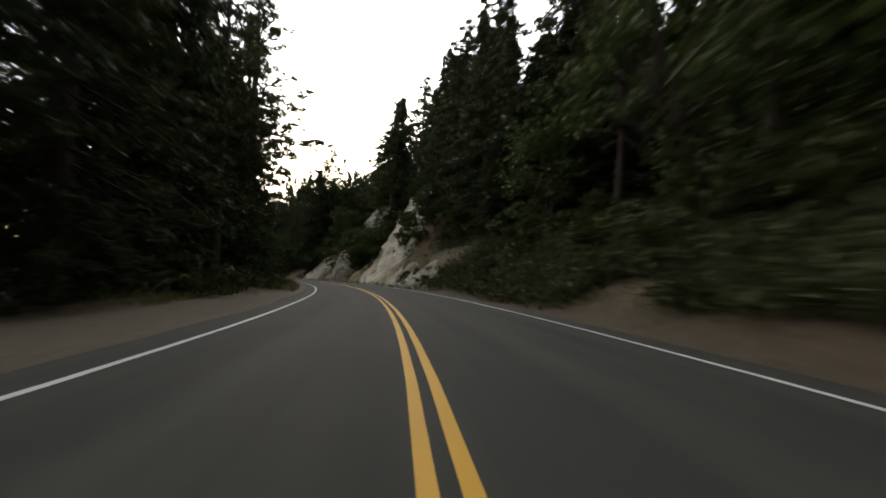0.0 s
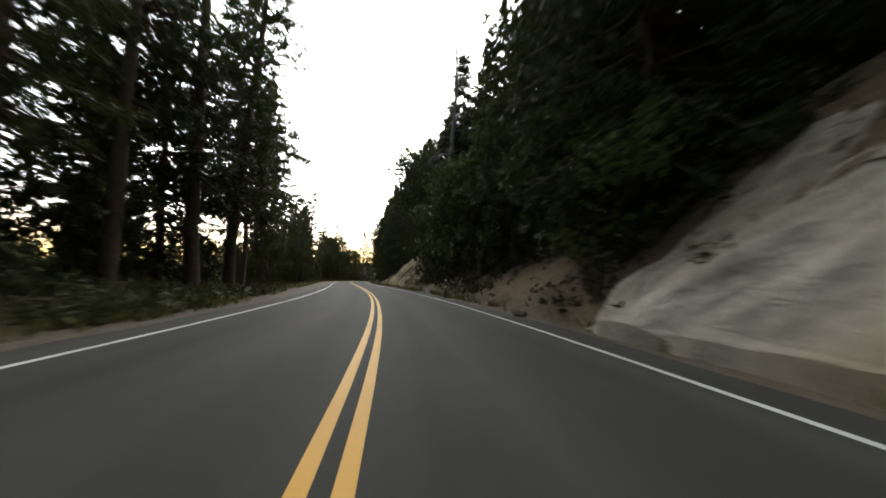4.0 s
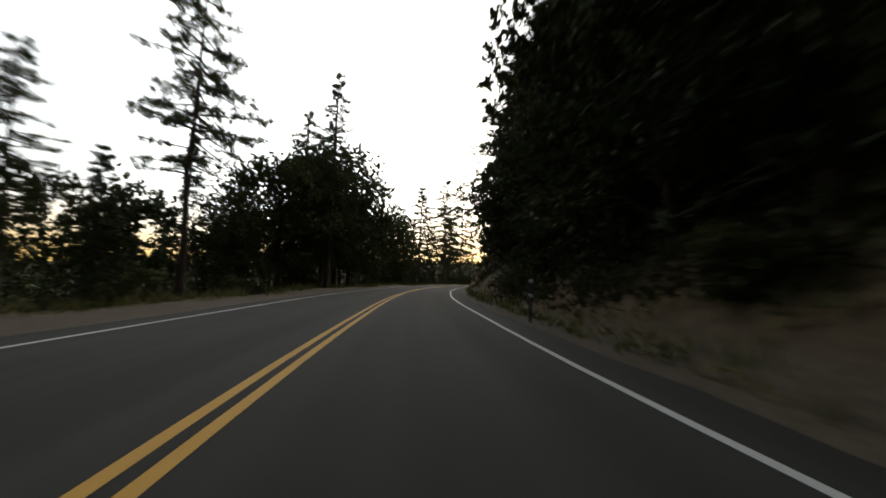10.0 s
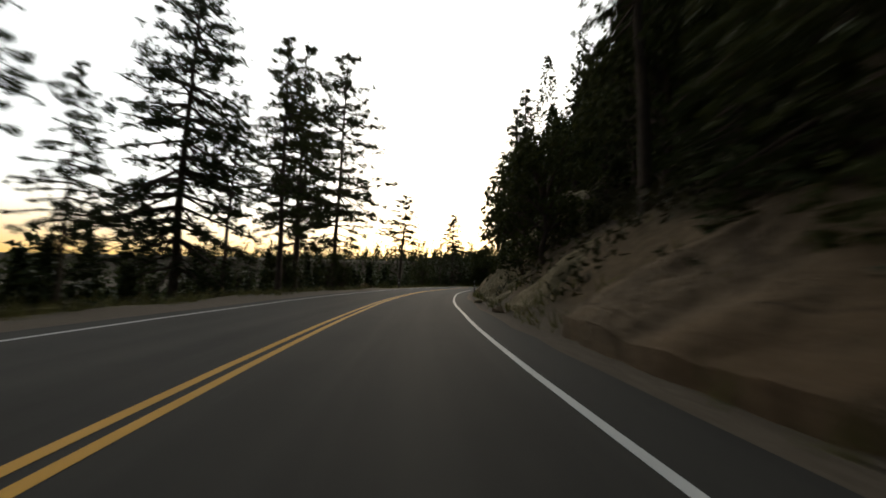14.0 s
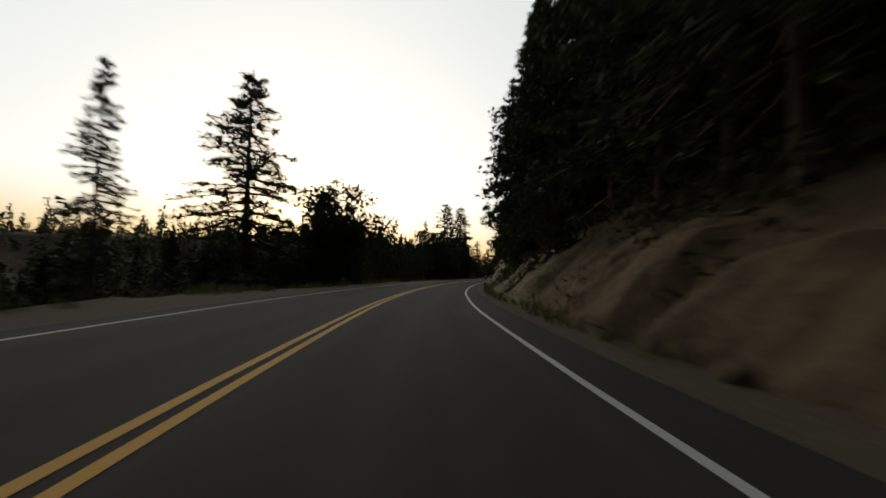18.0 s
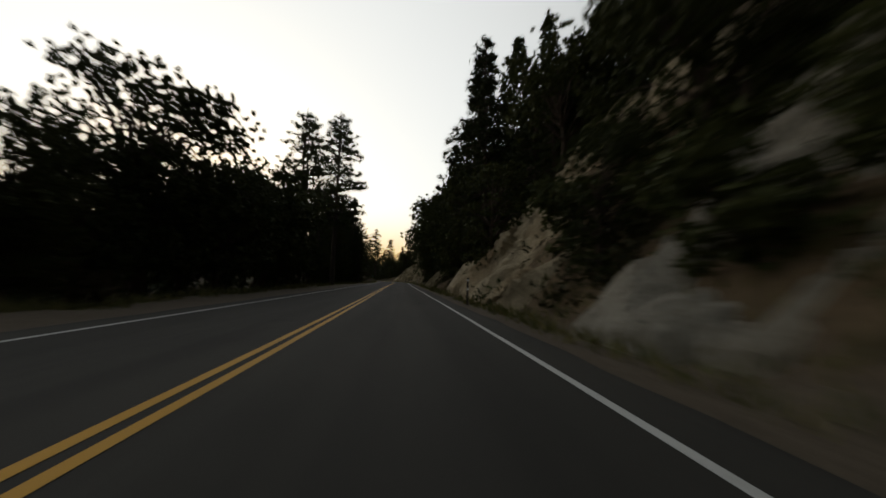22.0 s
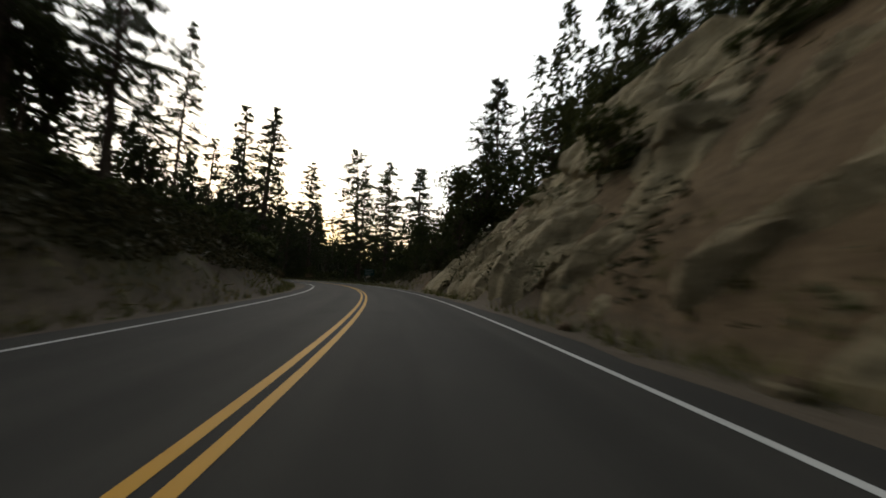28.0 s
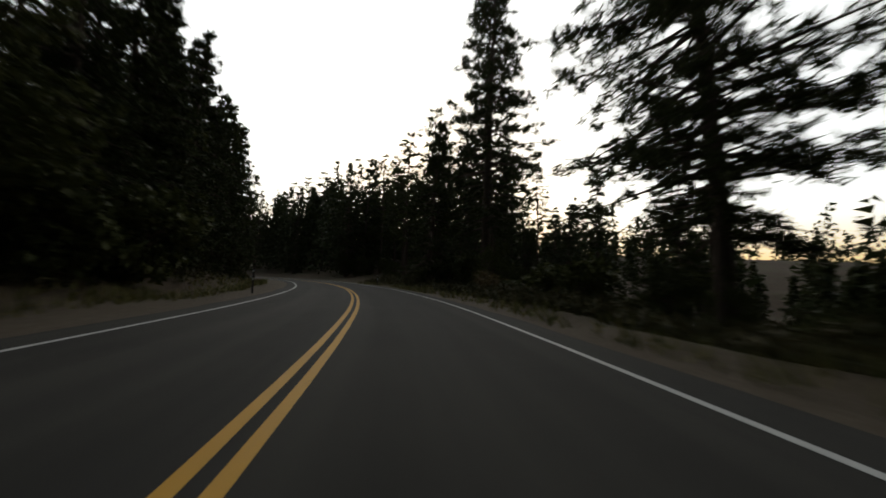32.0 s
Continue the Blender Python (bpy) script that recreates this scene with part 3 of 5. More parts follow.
class Bits:
    """Collects pieces of one mesh."""
    def __init__(self):
        self.v, self.f, self.n = [], [], 0

    def add(self, v, f):
        self.v.append(np.asarray(v, float))
        self.f.extend([tuple(i + self.n for i in q) for q in f])
        self.n += len(v)

    def mesh(self, name, mat, smooth=False):
        return mesh_of(name, np.concatenate(self.v), self.f, mat, smooth)


def sprays(rng, centres, dirs, length, width, count, spread):
    """Small pointed blades fanned round each centre."""
    c = np.repeat(centres, count, 0)
    d = np.repeat(dirs, count, 0) + rng.normal(0, spread, (len(c), 3))
    d /= np.linalg.norm(d, axis=1)[:, None]
    side = np.cross(d, rng.normal(0, 1, d.shape))
    side /= np.linalg.norm(side, axis=1)[:, None] + 1e-9
    ln = (length * rng.uniform(0.6, 1.3, len(c)))[:, None]
    wd = (width * rng.uniform(0.6, 1.3, len(c)))[:, None]
    c = c + rng.normal(0, length * 0.25, c.shape)
    v = np.stack([c - side * wd - d * ln * 0.3, c + side * wd - d * ln * 0.3, c + d * ln * 0.7], 1).reshape(-1, 3)
    k = np.arange(len(c))[:, None] * 3
    return v, np.concatenate([k, k + 1, k + 2], 1)


PROTO = {}


def conifer(key, seed, high, crown_from, reach, whorls, per, droop, tip, mat, blade, label, gappy=0.15, bend=0.02, girth=1.0):
    rng = np.random.default_rng(seed)
    ob = thing(key.split("_")[0] + "_tree", label, "tree", "roadside trees")
    wood, leaf_c, leaf_d = Bits(), [], []
    zs = np.linspace(0, high, 9)
    bx, by = np.cumsum(rng.normal(0, bend * high / 9, 9)), np.cumsum(rng.normal(0, bend * high / 9, 9))
    bx[0] = by[0] = 0
    r0 = (high * 0.0095 + 0.05) * girth
    wood.add(*tube(np.stack([bx, by, zs], 1), r0 * (1 - zs / high) ** 0.8 + 0.025, 8))
    for i in range(whorls):
        w = (i + rng.uniform(-0.3, 0.3)) / whorls
        z = high * (crown_from + (0.985 - crown_from) * np.clip(w, 0, 1))
        ox, oy = np.interp(z, zs, bx), np.interp(z, zs, by)
        shape = (1 - np.clip(w, 0, 1)) ** tip * min(1.0, 0.45 + 2.2 * max(w, 0))
        for k in range(per):
            if rng.uniform() < gappy:
                continue
            a = rng.uniform(0, 2 * math.pi)
            ln = 1.25 * reach * (0.1 + shape) * rng.uniform(0.6, 1.15)
            rise = rng.normal(0.12 - droop * (1 - w), 0.14)
            steps = np.linspace(0, 1, 5)
            px = ox + np.cos(a) * ln * steps
            py = oy + np.sin(a) * ln * steps
            pz = z + ln * (rise * steps - droop * 0.5 * steps ** 2 + 0.25 * droop * steps ** 4)
            pts = np.stack([px, py, pz], 1)
            wood.add(*tube(pts[[0, 2, 4]], [0.05 + 0.012 * ln, 0.03 + 0.006 * ln, 0.012], 3))
            m = max(4, int(ln * 2.9))
            q = rng.uniform(0.3, 1.02, m)
            base = np.stack([np.interp(q, steps, pts[:, j]) for j in range(3)], 1)
            sidew = np.stack([-np.sin(a) + 0 * q, np.cos(a) + 0 * q, 0 * q], 1)
            base += sidew * (rng.uniform(-1, 1, m) * 0.3 * ln * (1.1 - q))[:, None]
            leaf_c.append(base)
            leaf_d.append(np.stack([np.cos(a) + 0 * q, np.sin(a) + 0 * q, 0.15 + 0 * q], 1) + 0.7 * sidew * rng.choice([-1, 1], m)[:, None])
    c, d = np.concatenate(leaf_c), np.concatenate(leaf_d)
    d /= np.linalg.norm(d, axis=1)[:, None]
    part_of("trunk", wood.mesh("trunk", BARK, True), ob)
    v, f = sprays(rng, c, d, blade[0], blade[1], blade[2], blade[3])
    part_of("crown", mesh_of("crown", v, f, mat), ob)
    PROTO[key] = (ob, high)


def broadleaf(key, seed, high, reach, lobes, clumps, per, mat, leaf, label, name="oak_tree", stems=1, low=0.3, category="tree", group="roadside trees"):
    rng = np.random.default_rng(seed)
    ob = thing(name, label, category, group)
    wood, cs = Bits(), []
    for st in range(stems):
        a0 = rng.uniform(0, 6.28)
        lean = 0.06 if stems == 1 else 0.35
        top = np.array([math.cos(a0) * lean * high, math.sin(a0) * lean * high, high * 0.62])
        pts = np.linspace(0, 1, 6)[:, None] * top + rng.normal(0, 0.012 * high, (6, 3)) * np.array([[0], [1], [1], [1], [1], [1]])
        wood.add(*tube(pts, np.linspace(high * 0.022 / stems ** 0.5 + 0.015, high * 0.006 + 0.008, 6), 6 if stems == 1 else 4))
        for i in range(lobes // stems):
            a = rng.uniform(0, 6.28)
            hz = rng.uniform(low, 0.98)
            rad = reach * math.sqrt(max(0.05, 1 - ((hz - 0.52) / 0.55) ** 2)) * rng.uniform(0.35, 0.95)
            end = np.array([math.cos(a) * rad + top[0] * 0.4, math.sin(a) * rad + top[1] * 0.4, hz * high])
            start = pts[min(5, 1 + int(hz * 4))]
            m1 = (start + end) / 2 + np.array([0, 0, 0.05 * high])
            wood.add(*tube([start, m1, end], [high * 0.008 + 0.008, high * 0.005 + 0.006, 0.008], 3))
            size = reach * rng.uniform(0.22, 0.42)
            p = rng.normal(0, 1, (clumps, 3))
            p *= (size * rng.uniform(0.5, 1.05, clumps) / np.linalg.norm(p, axis=1))[:, None]
            cs.append(end + p * np.array([1, 1, 0.75]))
    c = np.concatenate(cs)
    c = c[c[:, 2] > 0.06 * high]
    d = rng.normal(0, 1, c.shape)
    d /= np.linalg.norm(d, axis=1)[:, None]
    part_of("trunk" if stems == 1 else "stem", wood.mesh("wood", BARK, True), ob)
    v, f = sprays(rng, c, d, leaf[0], leaf[1], per, 1.0)
    part_of("crown", mesh_of("crown", v, f, mat), ob)
    PROTO[key] = (ob, high)


def dead_tree(key, seed, high):
    rng = np.random.default_rng(seed)
    ob = thing("dead_tree", "tall dead conifer with bare drooping grey limbs", "tree", "roadside trees")
    wood = Bits()
    zs = np.linspace(0, high, 8)
    wood.add(*tube(np.stack([rng.normal(0, 0.1, 8) * zs / high, rng.normal(0, 0.1, 8) * zs / high, zs], 1), 0.3 * (1 - zs / high) + 0.03, 7))
    for i in range(90):
        z, a = high * rng.uniform(0.3, 0.99), rng.uniform(0, 6.28)
        ln = 2.6 * (1.1 - z / high) * rng.uniform(0.5, 1.2) + 0.4
        p0 = np.array([0, 0, z])
        p1 = p0 + ln * 0.5 * np.array([math.cos(a), math.sin(a), 0.05])
        p2 = p0 + ln * np.array([math.cos(a), math.sin(a), -0.3])
        wood.add(*tube([p0, p1, p2], [0.05, 0.03, 0.01], 3))
        for j in range(5):
            e = p1 + (p2 - p1) * rng.uniform(0, 1)
            wood.add(*tube([e, e + rng.normal(0, 0.25, 3) + np.array([0, 0, -0.25])], [0.014, 0.006], 3))
    part_of("trunk", wood.mesh("trunk", DEAD_WOOD, True), ob)
    PROTO[key] = (ob, high)


PINE_LABEL = "tall dark green pine with a sparse crown"
FIR_LABEL = "dense dark conical fir, dark green"
conifer("pine_a", 1, 26, 0.28, 4.2, 30, 5, 0.3, 0.75, PINE_NEEDLES, (0.46, 0.045, 13, 0.8), PINE_LABEL, 0.18)
conifer("pine_b", 2, 24, 0.38, 4.6, 24, 5, 0.2, 0.6, PINE_NEEDLES, (0.46, 0.045, 13, 0.85), PINE_LABEL, 0.2, 0.035)
conifer("pine_c", 3, 28, 0.2, 3.6, 39, 5, 0.4, 0.85, PINE_NEEDLES, (0.45, 0.045, 11, 0.75), PINE_LABEL, 0.12)
conifer("fir_a", 4, 22, 0.08, 3.8, 42, 6, 0.55, 0.9, FIR_NEEDLES, (0.44, 0.062, 8, 0.65), FIR_LABEL, 0.08)
conifer("fir_b", 5, 18, 0.05, 3.4, 36, 6, 0.5, 0.8, FIR_NEEDLES, (0.44, 0.062, 8, 0.7), FIR_LABEL, 0.08)
conifer("fir_c", 6, 20, 0.12, 4.6, 27, 8, 0.45, 0.95, FIR_NEEDLES, (0.46, 0.05, 8, 0.55), "open layered fir with level dark branches", 0.05)
conifer("pine_d", 16, 24, 0.34, 3.5, 26, 5, 0.15, 0.55, PINE_NEEDLES, (0.46, 0.045, 12, 0.85), "slender tall pine with a thin open crown", 0.18, 0.03)
conifer("pine_g", 18, 26, 0.2, 4.0, 33, 5, 0.25, 0.6, PINE_NEEDLES, (0.46, 0.045, 12, 0.85), "tall pine with level sparse branches", 0.2, 0.025, 0.68)
conifer("pine_e", 17, 28, 0.16, 4.9, 38, 6, 0.3, 0.6, PINE_NEEDLES, (0.46, 0.047, 11, 0.85), "large pine with a deep broad crown", 0.14, 0.02)
broadleaf("oak_a", 7, 11, 4.6, 46, 38, 10, OAK_LEAVES, (0.26, 0.092), "broad dark live oak with a rounded crown", low=0.16)
broadleaf("oak_b", 8, 9, 3.8, 34, 24, 10, OAK_LEAVES, (0.25, 0.088), "broad dark live oak with a rounded crown", low=0.1)
broadleaf("oak_c", 9, 14, 5.2, 64, 44, 11, OAK_LEAVES, (0.24, 0.085), "tall dark oak with an uneven crown", low=0.25)
# alders and fir_g: leaf colour lightened in place of bright haze
broadleaf("alder_a", 31, 11, 4.2, 50, 40, 7, HAZED_ALDER_LEAVES, (0.28, 0.1), "full green alder on the slope, lightened for haze, leafy to the ground", "alder_tree", low=0.12)
broadleaf("alder_b", 32, 8, 3.4, 36, 30, 7, HAZED_ALDER_LEAVES, (0.26, 0.09), "young green alder, lightened for haze, leafy to the ground", "alder_tree", 2, low=0.08)
conifer("fir_g", 33, 20, 0.06, 3.8, 40, 6, 0.55, 0.9, HAZED_NEEDLES, (0.42, 0.058, 8, 0.65), "fir with drooping branches, needles lightened for haze", 0.08)
broadleaf("shrub_a", 10, 2.2, 1.5, 18, 14, 5, SHRUB_LEAVES, (0.26, 0.085), "grey-green bush on the slope", "shrub", 3, 0.12, "bush", "bushes")
broadleaf("shrub_b", 11, 1.4, 1.2, 15, 13, 5, SHRUB_LEAVES, (0.22, 0.075), "low grey-green bush on the slope", "shrub", 3, 0.12, "bush", "bushes")
broadleaf("shrub_c", 12, 3.6, 2.0, 24, 18, 5, OAK_LEAVES, (0.32, 0.12), "tall dark green bush on the slope", "shrub", 4, 0.1, "bush", "bushes")
broadleaf("brush_dry", 13, 1.0, 0.9, 12, 10, 5, DRY_BRUSH, (0.28, 0.03), "dry brown brush on the slope", "shrub", 4, 0.1, "bush", "bushes")
dead_tree("snag", 14, 22)

conifer("pine_far", 21, 26, 0.25, 4.2, 24, 4, 0.3, 0.75, PINE_NEEDLES, (0.56, 0.065, 8, 0.8), PINE_LABEL, 0.15)
conifer("fir_far", 22, 20, 0.06, 3.8, 30, 5, 0.5, 0.85, FIR_NEEDLES, (0.52, 0.09, 6, 0.65), FIR_LABEL, 0.08)
broadleaf("oak_far", 23, 12, 5.0, 34, 22, 6, OAK_LEAVES, (0.42, 0.16), "broad dark live oak with a rounded crown")
rng = random.Random(7)
USED = set()


def plant(kind, x, y, high, z=None, broad=1.0):
    ob, h0 = PROTO[kind]
    if z is None:
        z = ground_at(x, y)
    k = high / h0
    kw = k * rng.uniform(0.85, 1.15) * broad
    m = Matrix.Translation((x, y, z - 0.03 * min(high, 8))) @ pose(0, 0, 0, rng.gauss(0, 1.5), rng.gauss(0, 1.5), rng.uniform(0, 360)) @ Matrix.Diagonal((kw, kw, k, 1))
    if kind in USED:
        return copy_thing(ob, m @ Matrix.Diagonal((1 / ob.scale.x, 1 / ob.scale.y, 1 / ob.scale.z, 1)))
    USED.add(kind)
    ob.matrix_basis = m
    return ob


def stand(kind, s, u, high):
    x, y = plan(s, u)
    return plant(kind, float(x), float(y), high, float(height(s, u)))


def tip(kind, s, u, top, broad=1.0):
    """A tree with its tip at the height top over the road."""
    x, y = plan(s, u)
    z = float(height(s, u))
    return plant(kind, float(x), float(y), top - z, z, broad)


def tree_top(kind, x, y, top, broad=1.05):
    """A tree whose tip stands at the height top over the road."""
    s, u = along(x, y)
    u = math.copysign(max(abs(u), 7.5), u)
    x, y = plan(s, u)
    z = float(height(s, u))
    return plant(kind, float(x), float(y), top - z, z, min(broad, 1.05) if kind.startswith("oak") else broad)


# trees that stand out, one by one
for kind, x, y, top in [("pine_c", -96.3, 183.9, 20),
                        ("pine_a", -105.4, 187.8, 19.5), ("fir_c", -124.5, 240.7, 25.2)]:
    tree_top(kind, x, y, top)
for kind, x, y, top in [("pine_g", -129.8, 264.3, 33), ("pine_g", -124.9, 264.5, 32), ("pine_b", -121.9, 282, 16), ("pine_b", -97.7, 231.3, 21),
                        ("pine_d", -83.1, 423.7, 25), ("pine_d", -79.8, 419.5, 25.5)]:
    tree_top(kind, x, y, top)
for kind, x, y, top in [("pine_d", -83.5, 427.6, 28), ("pine_d", -77, 417.2, 23), ("fir_a", -71.7, 402, 17),
                        ("pine_c", -68.4, 447.1, 11), ("fir_c", -29.2, 523.9, 26.6)]:
    tree_top(kind, x, y, top)
for kind, x, y, top in [("pine_c", -58.3, 556.6, 32), ("pine_c", -61.6, 559.7, 32.4), ("pine_a", -64.6, 545.7, 21.6), ("pine_a", -50.5, 601, 35), ("fir_b", -56.1, 599, 18),
                        ("fir_a", -32.1, 529.7, 16), ("pine_c", -119.8, 305.3, 10), ("snag", -33, 110.9, 27.5), ("snag", -105.0, 263.0, 16.2), ("pine_b", -25.4, 567.8, 14.5), ("pine_c", -41.2, 554.2, 22), ("pine_c", -35.3, 561.7, 24), ("pine_c", -49.8, 589.8, 29.5), ("pine_a", -57.9, 548.7, 27.5), ("fir_a", -57.7, 530, 17)]:
    tree_top(kind, x, y, top)

tree_top("pine_e", -38.9, 576.4, 33, 1.0)
tree_top("fir_c", -121, 328.4, 20.8, 1.3)
tree_top("fir_a", -32.8, 545.5, 20.5, 1.65)
tree_top("pine_c", -99, 361.8, 11.8, 1.35)
tree_top("pine_e", -33.4, 568.7, 28, 1.15)


def on_rock(s, u, high):
    up = (u - float(np.interp(s, CUT_S, CUT_TOE))) * max(0.5, float(np.interp(s, CUT_S, CUT_STEEP)))
    for s0, s1, top, _, _, _, lean in ROCKS:
        if s0 - 1 < s - lean * max(up, 0) < s1 + 1 and -1 < up < top + 0.4:
            return high > 2.6 or rng.uniform(0, 1) < 0.7
    return False


def wood(s0, s1, u0, u1, count, kinds, low, high, gap=3.0):
    """Trees scattered over a stretch, kept apart."""
    placed = []
    for _ in range(count * 6):
        if len(placed) >= count:
            break
        s, u = rng.uniform(s0, s1), rng.uniform(u0, u1)
        if any((s - a) ** 2 + (u - b) ** 2 < gap * gap for a, b in placed):
            continue
        if abs(u) < 7.0 or on_rock(s, u, high):
            continue
        placed.append((s, u))
        kind = rng.choice(kinds)
        if high > 14 and kind.startswith("oak"):
            kind = "fir_a"
        if abs(u) > 11.5 and high > 5 and kind[:3] in ("pin", "fir", "oak"):
            kind = kind.split("_")[0] + "_far"
        tall = rng.uniform(low, high)
        stand(kind, s, u, tall * float(np.interp(s, [556, 560, 579, 584], [1, 0.4, 0.4, 1])) if u < 0 else tall)


PINES, FIRS, OAKS = ["pine_a", "pine_b", "pine_c"], ["fir_a", "fir_b"], ["oak_a", "oak_b", "oak_c"]
SHRUBS = ["shrub_a", "shrub_b", "shrub_a", "shrub_c", "brush_dry"]
# left side
wood(-25, 30, -20, -10.5, 15, ["fir_g", "pine_a", "pine_b", "pine_c"], 16, 24)
wood(2, 40, -12.5, -9.4, 9, ["fir_g", "pine_a", "pine_b"], 17, 24, 2.8)
plant("pine_a", *(float(v) for v in plan(47, -9.6)), 33, 0.0, 1.2)
stand("pine_b", 9, 9.5, 21)
for i in range(26):
    stand(rng.choice(["shrub_b", "shrub_a", "shrub_b", "brush_dry"]), rng.uniform(-6, 44), rng.uniform(5.9, 7.4), rng.uniform(0.45, 1.1))
for s, u, tall in ((25, -8.2, 1.0), (26.5, -8.8, 1.3), (28, -8.0, 1.0), (29.5, -8.6, 1.2), (23.5, -9.0, 1.2), (31, -7.6, 0.9)):
    stand("shrub_b", s, u, tall)
wood(30, 90, -22, -9.5, 22, FIRS + PINES, 15, 23)
wood(40, 100, -13, -9, 9, FIRS + ["pine_b"], 13, 19, 3)
wood(52, 74, -13, -9, 5, ["fir_a", "pine_c"], 19, 24, 3)
# the edge of the wood along the valley side: kind, metres along, metres out, height of the tip over the road
for kind, s, u, top in [("fir_a", 82, -10, 10), ("oak_b", 85, -10, 6), ("pine_c", 92, -10, 24), ("pine_a", 98, -10.5, 30), ("pine_c", 104, -9.6, 31), ("pine_c", 110, -9.5, 30),
                        ("pine_a", 115, -11, 27), ("fir_a", 101, -13, 20), ("fir_a", 108, -13, 22), ("pine_b", 120, -11, 18), ("pine_b", 123.5, -13, 15), ("pine_c", 128, -12, 25),
                        ("pine_c", 131, -11.2, 26), ("pine_c", 134, -12.0, 22), ("oak_b", 126, -9.6, 5), ("oak_b", 142.5, -11, 7), ("oak_c", 146, -11.5, 8), ("oak_b", 149, -11, 6.5)]:
    tip(kind, s, u, top)
for kind, s, u, top in [("oak_c", 153.5, -12.5, 8.5), ("fir_a", 155.5, -11, 10.5), ("fir_b", 158.5, -11, 11.5), ("pine_a", 158, -15, 20), ("fir_a", 162, -11.5, 13), ("pine_c", 166, -12, 14.5),
                        ("fir_b", 165, -10.5, 11), ("pine_c", 171.5, -11.5, 20), ("pine_c", 175, -11.5, 18), ("fir_b", 169, -10.5, 9), ("fir_a", 179, -11, 12), ("pine_b", 180, -12.5, 17.5),
                        ("fir_a", 184.5, -11, 10.5), ("pine_a", 190, -11, 8.5), ("oak_b", 187, -10.5, 5), ("fir_b", 194, -11.5, 6.5), ("pine_b", 195.5, -9.0, 15.5), ("pine_c", 201.5, -13, 10.5)]:
    tip(kind, s, u, top)
for kind, s, u, top in [("oak_c", 205, -11, 7), ("oak_c", 209, -10.6, 10.5), ("oak_c", 213.5, -10.4, 12), ("oak_c", 218, -10.4, 13.5), ("oak_b", 203, -10.5, 4.5), ("oak_b", 211, -10, 4.5),
                        ("oak_c", 222, -10.4, 16), ("oak_c", 228.5, -11.2, 15), ("oak_c", 226, -11, 11.5), ("oak_b", 234, -10.5, 7), ("oak_c", 237, -11.8, 9), ("fir_a", 243, -12, 10),
                        ("fir_a", 247.5, -11.5, 11), ("oak_c", 250, -12.2, 13.5), ("oak_c", 244, -11, 11.5), ("pine_b", 255.5, -11.5, 13), ("oak_b", 246, -10.5, 5), ("oak_b", 253, -10.5, 5), ("pine_a", 261, -12, 10)]:
    tip(kind, s, u, top)
for kind, s, u, top in [("oak_b", 322, -11.5, 5.5), ("oak_b", 326, -13, 4.5), ("oak_c", 361, -12.2, 11.2), ("oak_b", 357, -11.5, 6), ("oak_b", 374, -11.5, 6), ("oak_b", 377.5, -12, 5.5),
                        ("oak_b", 386, -11.8, 4.5), ("oak_b", 404, -11, 5), ("oak_c", 408, -12, 6.5), ("oak_b", 412, -11.8, 6.5), ("oak_c", 417, -11.8, 12.5), ("oak_c", 421, -12, 9.5),
                        ("oak_b", 425, -11, 6), ("oak_c", 429, -11.5, 9), ("oak_c", 433, -12, 8.5), ("oak_b", 438, -11.2, 8), ("oak_b", 436, -10.5, 5), ("pine_b", 443, -11.5, 11)]:
    tip(kind, s, u, top)
for kind, s, u, top in [("pine_b", 447, -12, 13), ("oak_b", 453, -10.5, 6), ("oak_b", 457, -10.5, 6), ("pine_c", 458.5, -11.5, 17), ("fir_a", 462, -11.5, 12),
                        ("oak_c", 466, -11.5, 11), ("pine_c", 471, -11.5, 18), ("pine_a", 475, -12, 19), ("pine_c", 479, -11.5, 17.5), ("fir_a", 483, -11, 13), ("oak_c", 480, -11, 8),
                        ("oak_c", 486, -11.5, 12), ("oak_c", 489, -11, 13), ("fir_a", 492, -11, 16), ("pine_c", 495, -11.5, 18), ("oak_c", 499, -11.5, 11), ("fir_b", 503, -11, 9.5),
                        ("fir_b", 507, -11, 8.5), ("pine_c", 497, -11.5, 22), ("pine_a", 491, -12.5, 20), ("fir_a", 168, -12, 17), ("pine_c", 173.5, -11, 20), ("fir_a", 176.5, -12, 16), ("fir_a", 164, -13, 16), ("pine_c", 161, -13.5, 18), ("pine_a", 277, -11, 22), ("pine_b", 281.5, -12, 18), ("pine_b", 273, -13, 15), ("oak_b", 288, -11.5, 4), ("pine_c", 534, -12, 16), ("pine_b", 527, -12.5, 13), ("oak_c", 523, -12, 10), ("pine_b", 519, -12.5, 12), ("oak_b", 470, -10.2, 5.5)]:
    tip(kind, s, u, top)
wood(92, 130, -24, -14, 6, PINES + ["fir_b"], 12, 18)
wood(150, 250, -26, -15, 16, PINES + OAKS, 7, 10)
wood(252, 300, -26, -13, 4, PINES, 6, 9)
wood(300, 400, -26, -13, 6, OAKS, 3.4, 4.4)
wood(456, 505, -24, -14, 12, PINES + ["fir_a"], 7, 11)
wood(440, 500, -14, -11, 8, OAKS, 4, 6.5, 2.6)
wood(500, 560, -24, -13, 10, OAKS + ["fir_b"], 5, 9)
wood(562, 600, -20, -9.8, 14, PINES + FIRS, 10, 18, 2.6)
wood(575, 628, -15, -9.6, 14, FIRS + ["oak_a"], 5, 9, 2.2)
wood(612, 690, -26, -10, 14, PINES + FIRS, 11, 18)
wood(612, 660, -13, -9.5, 13, FIRS, 11, 17, 2.2)
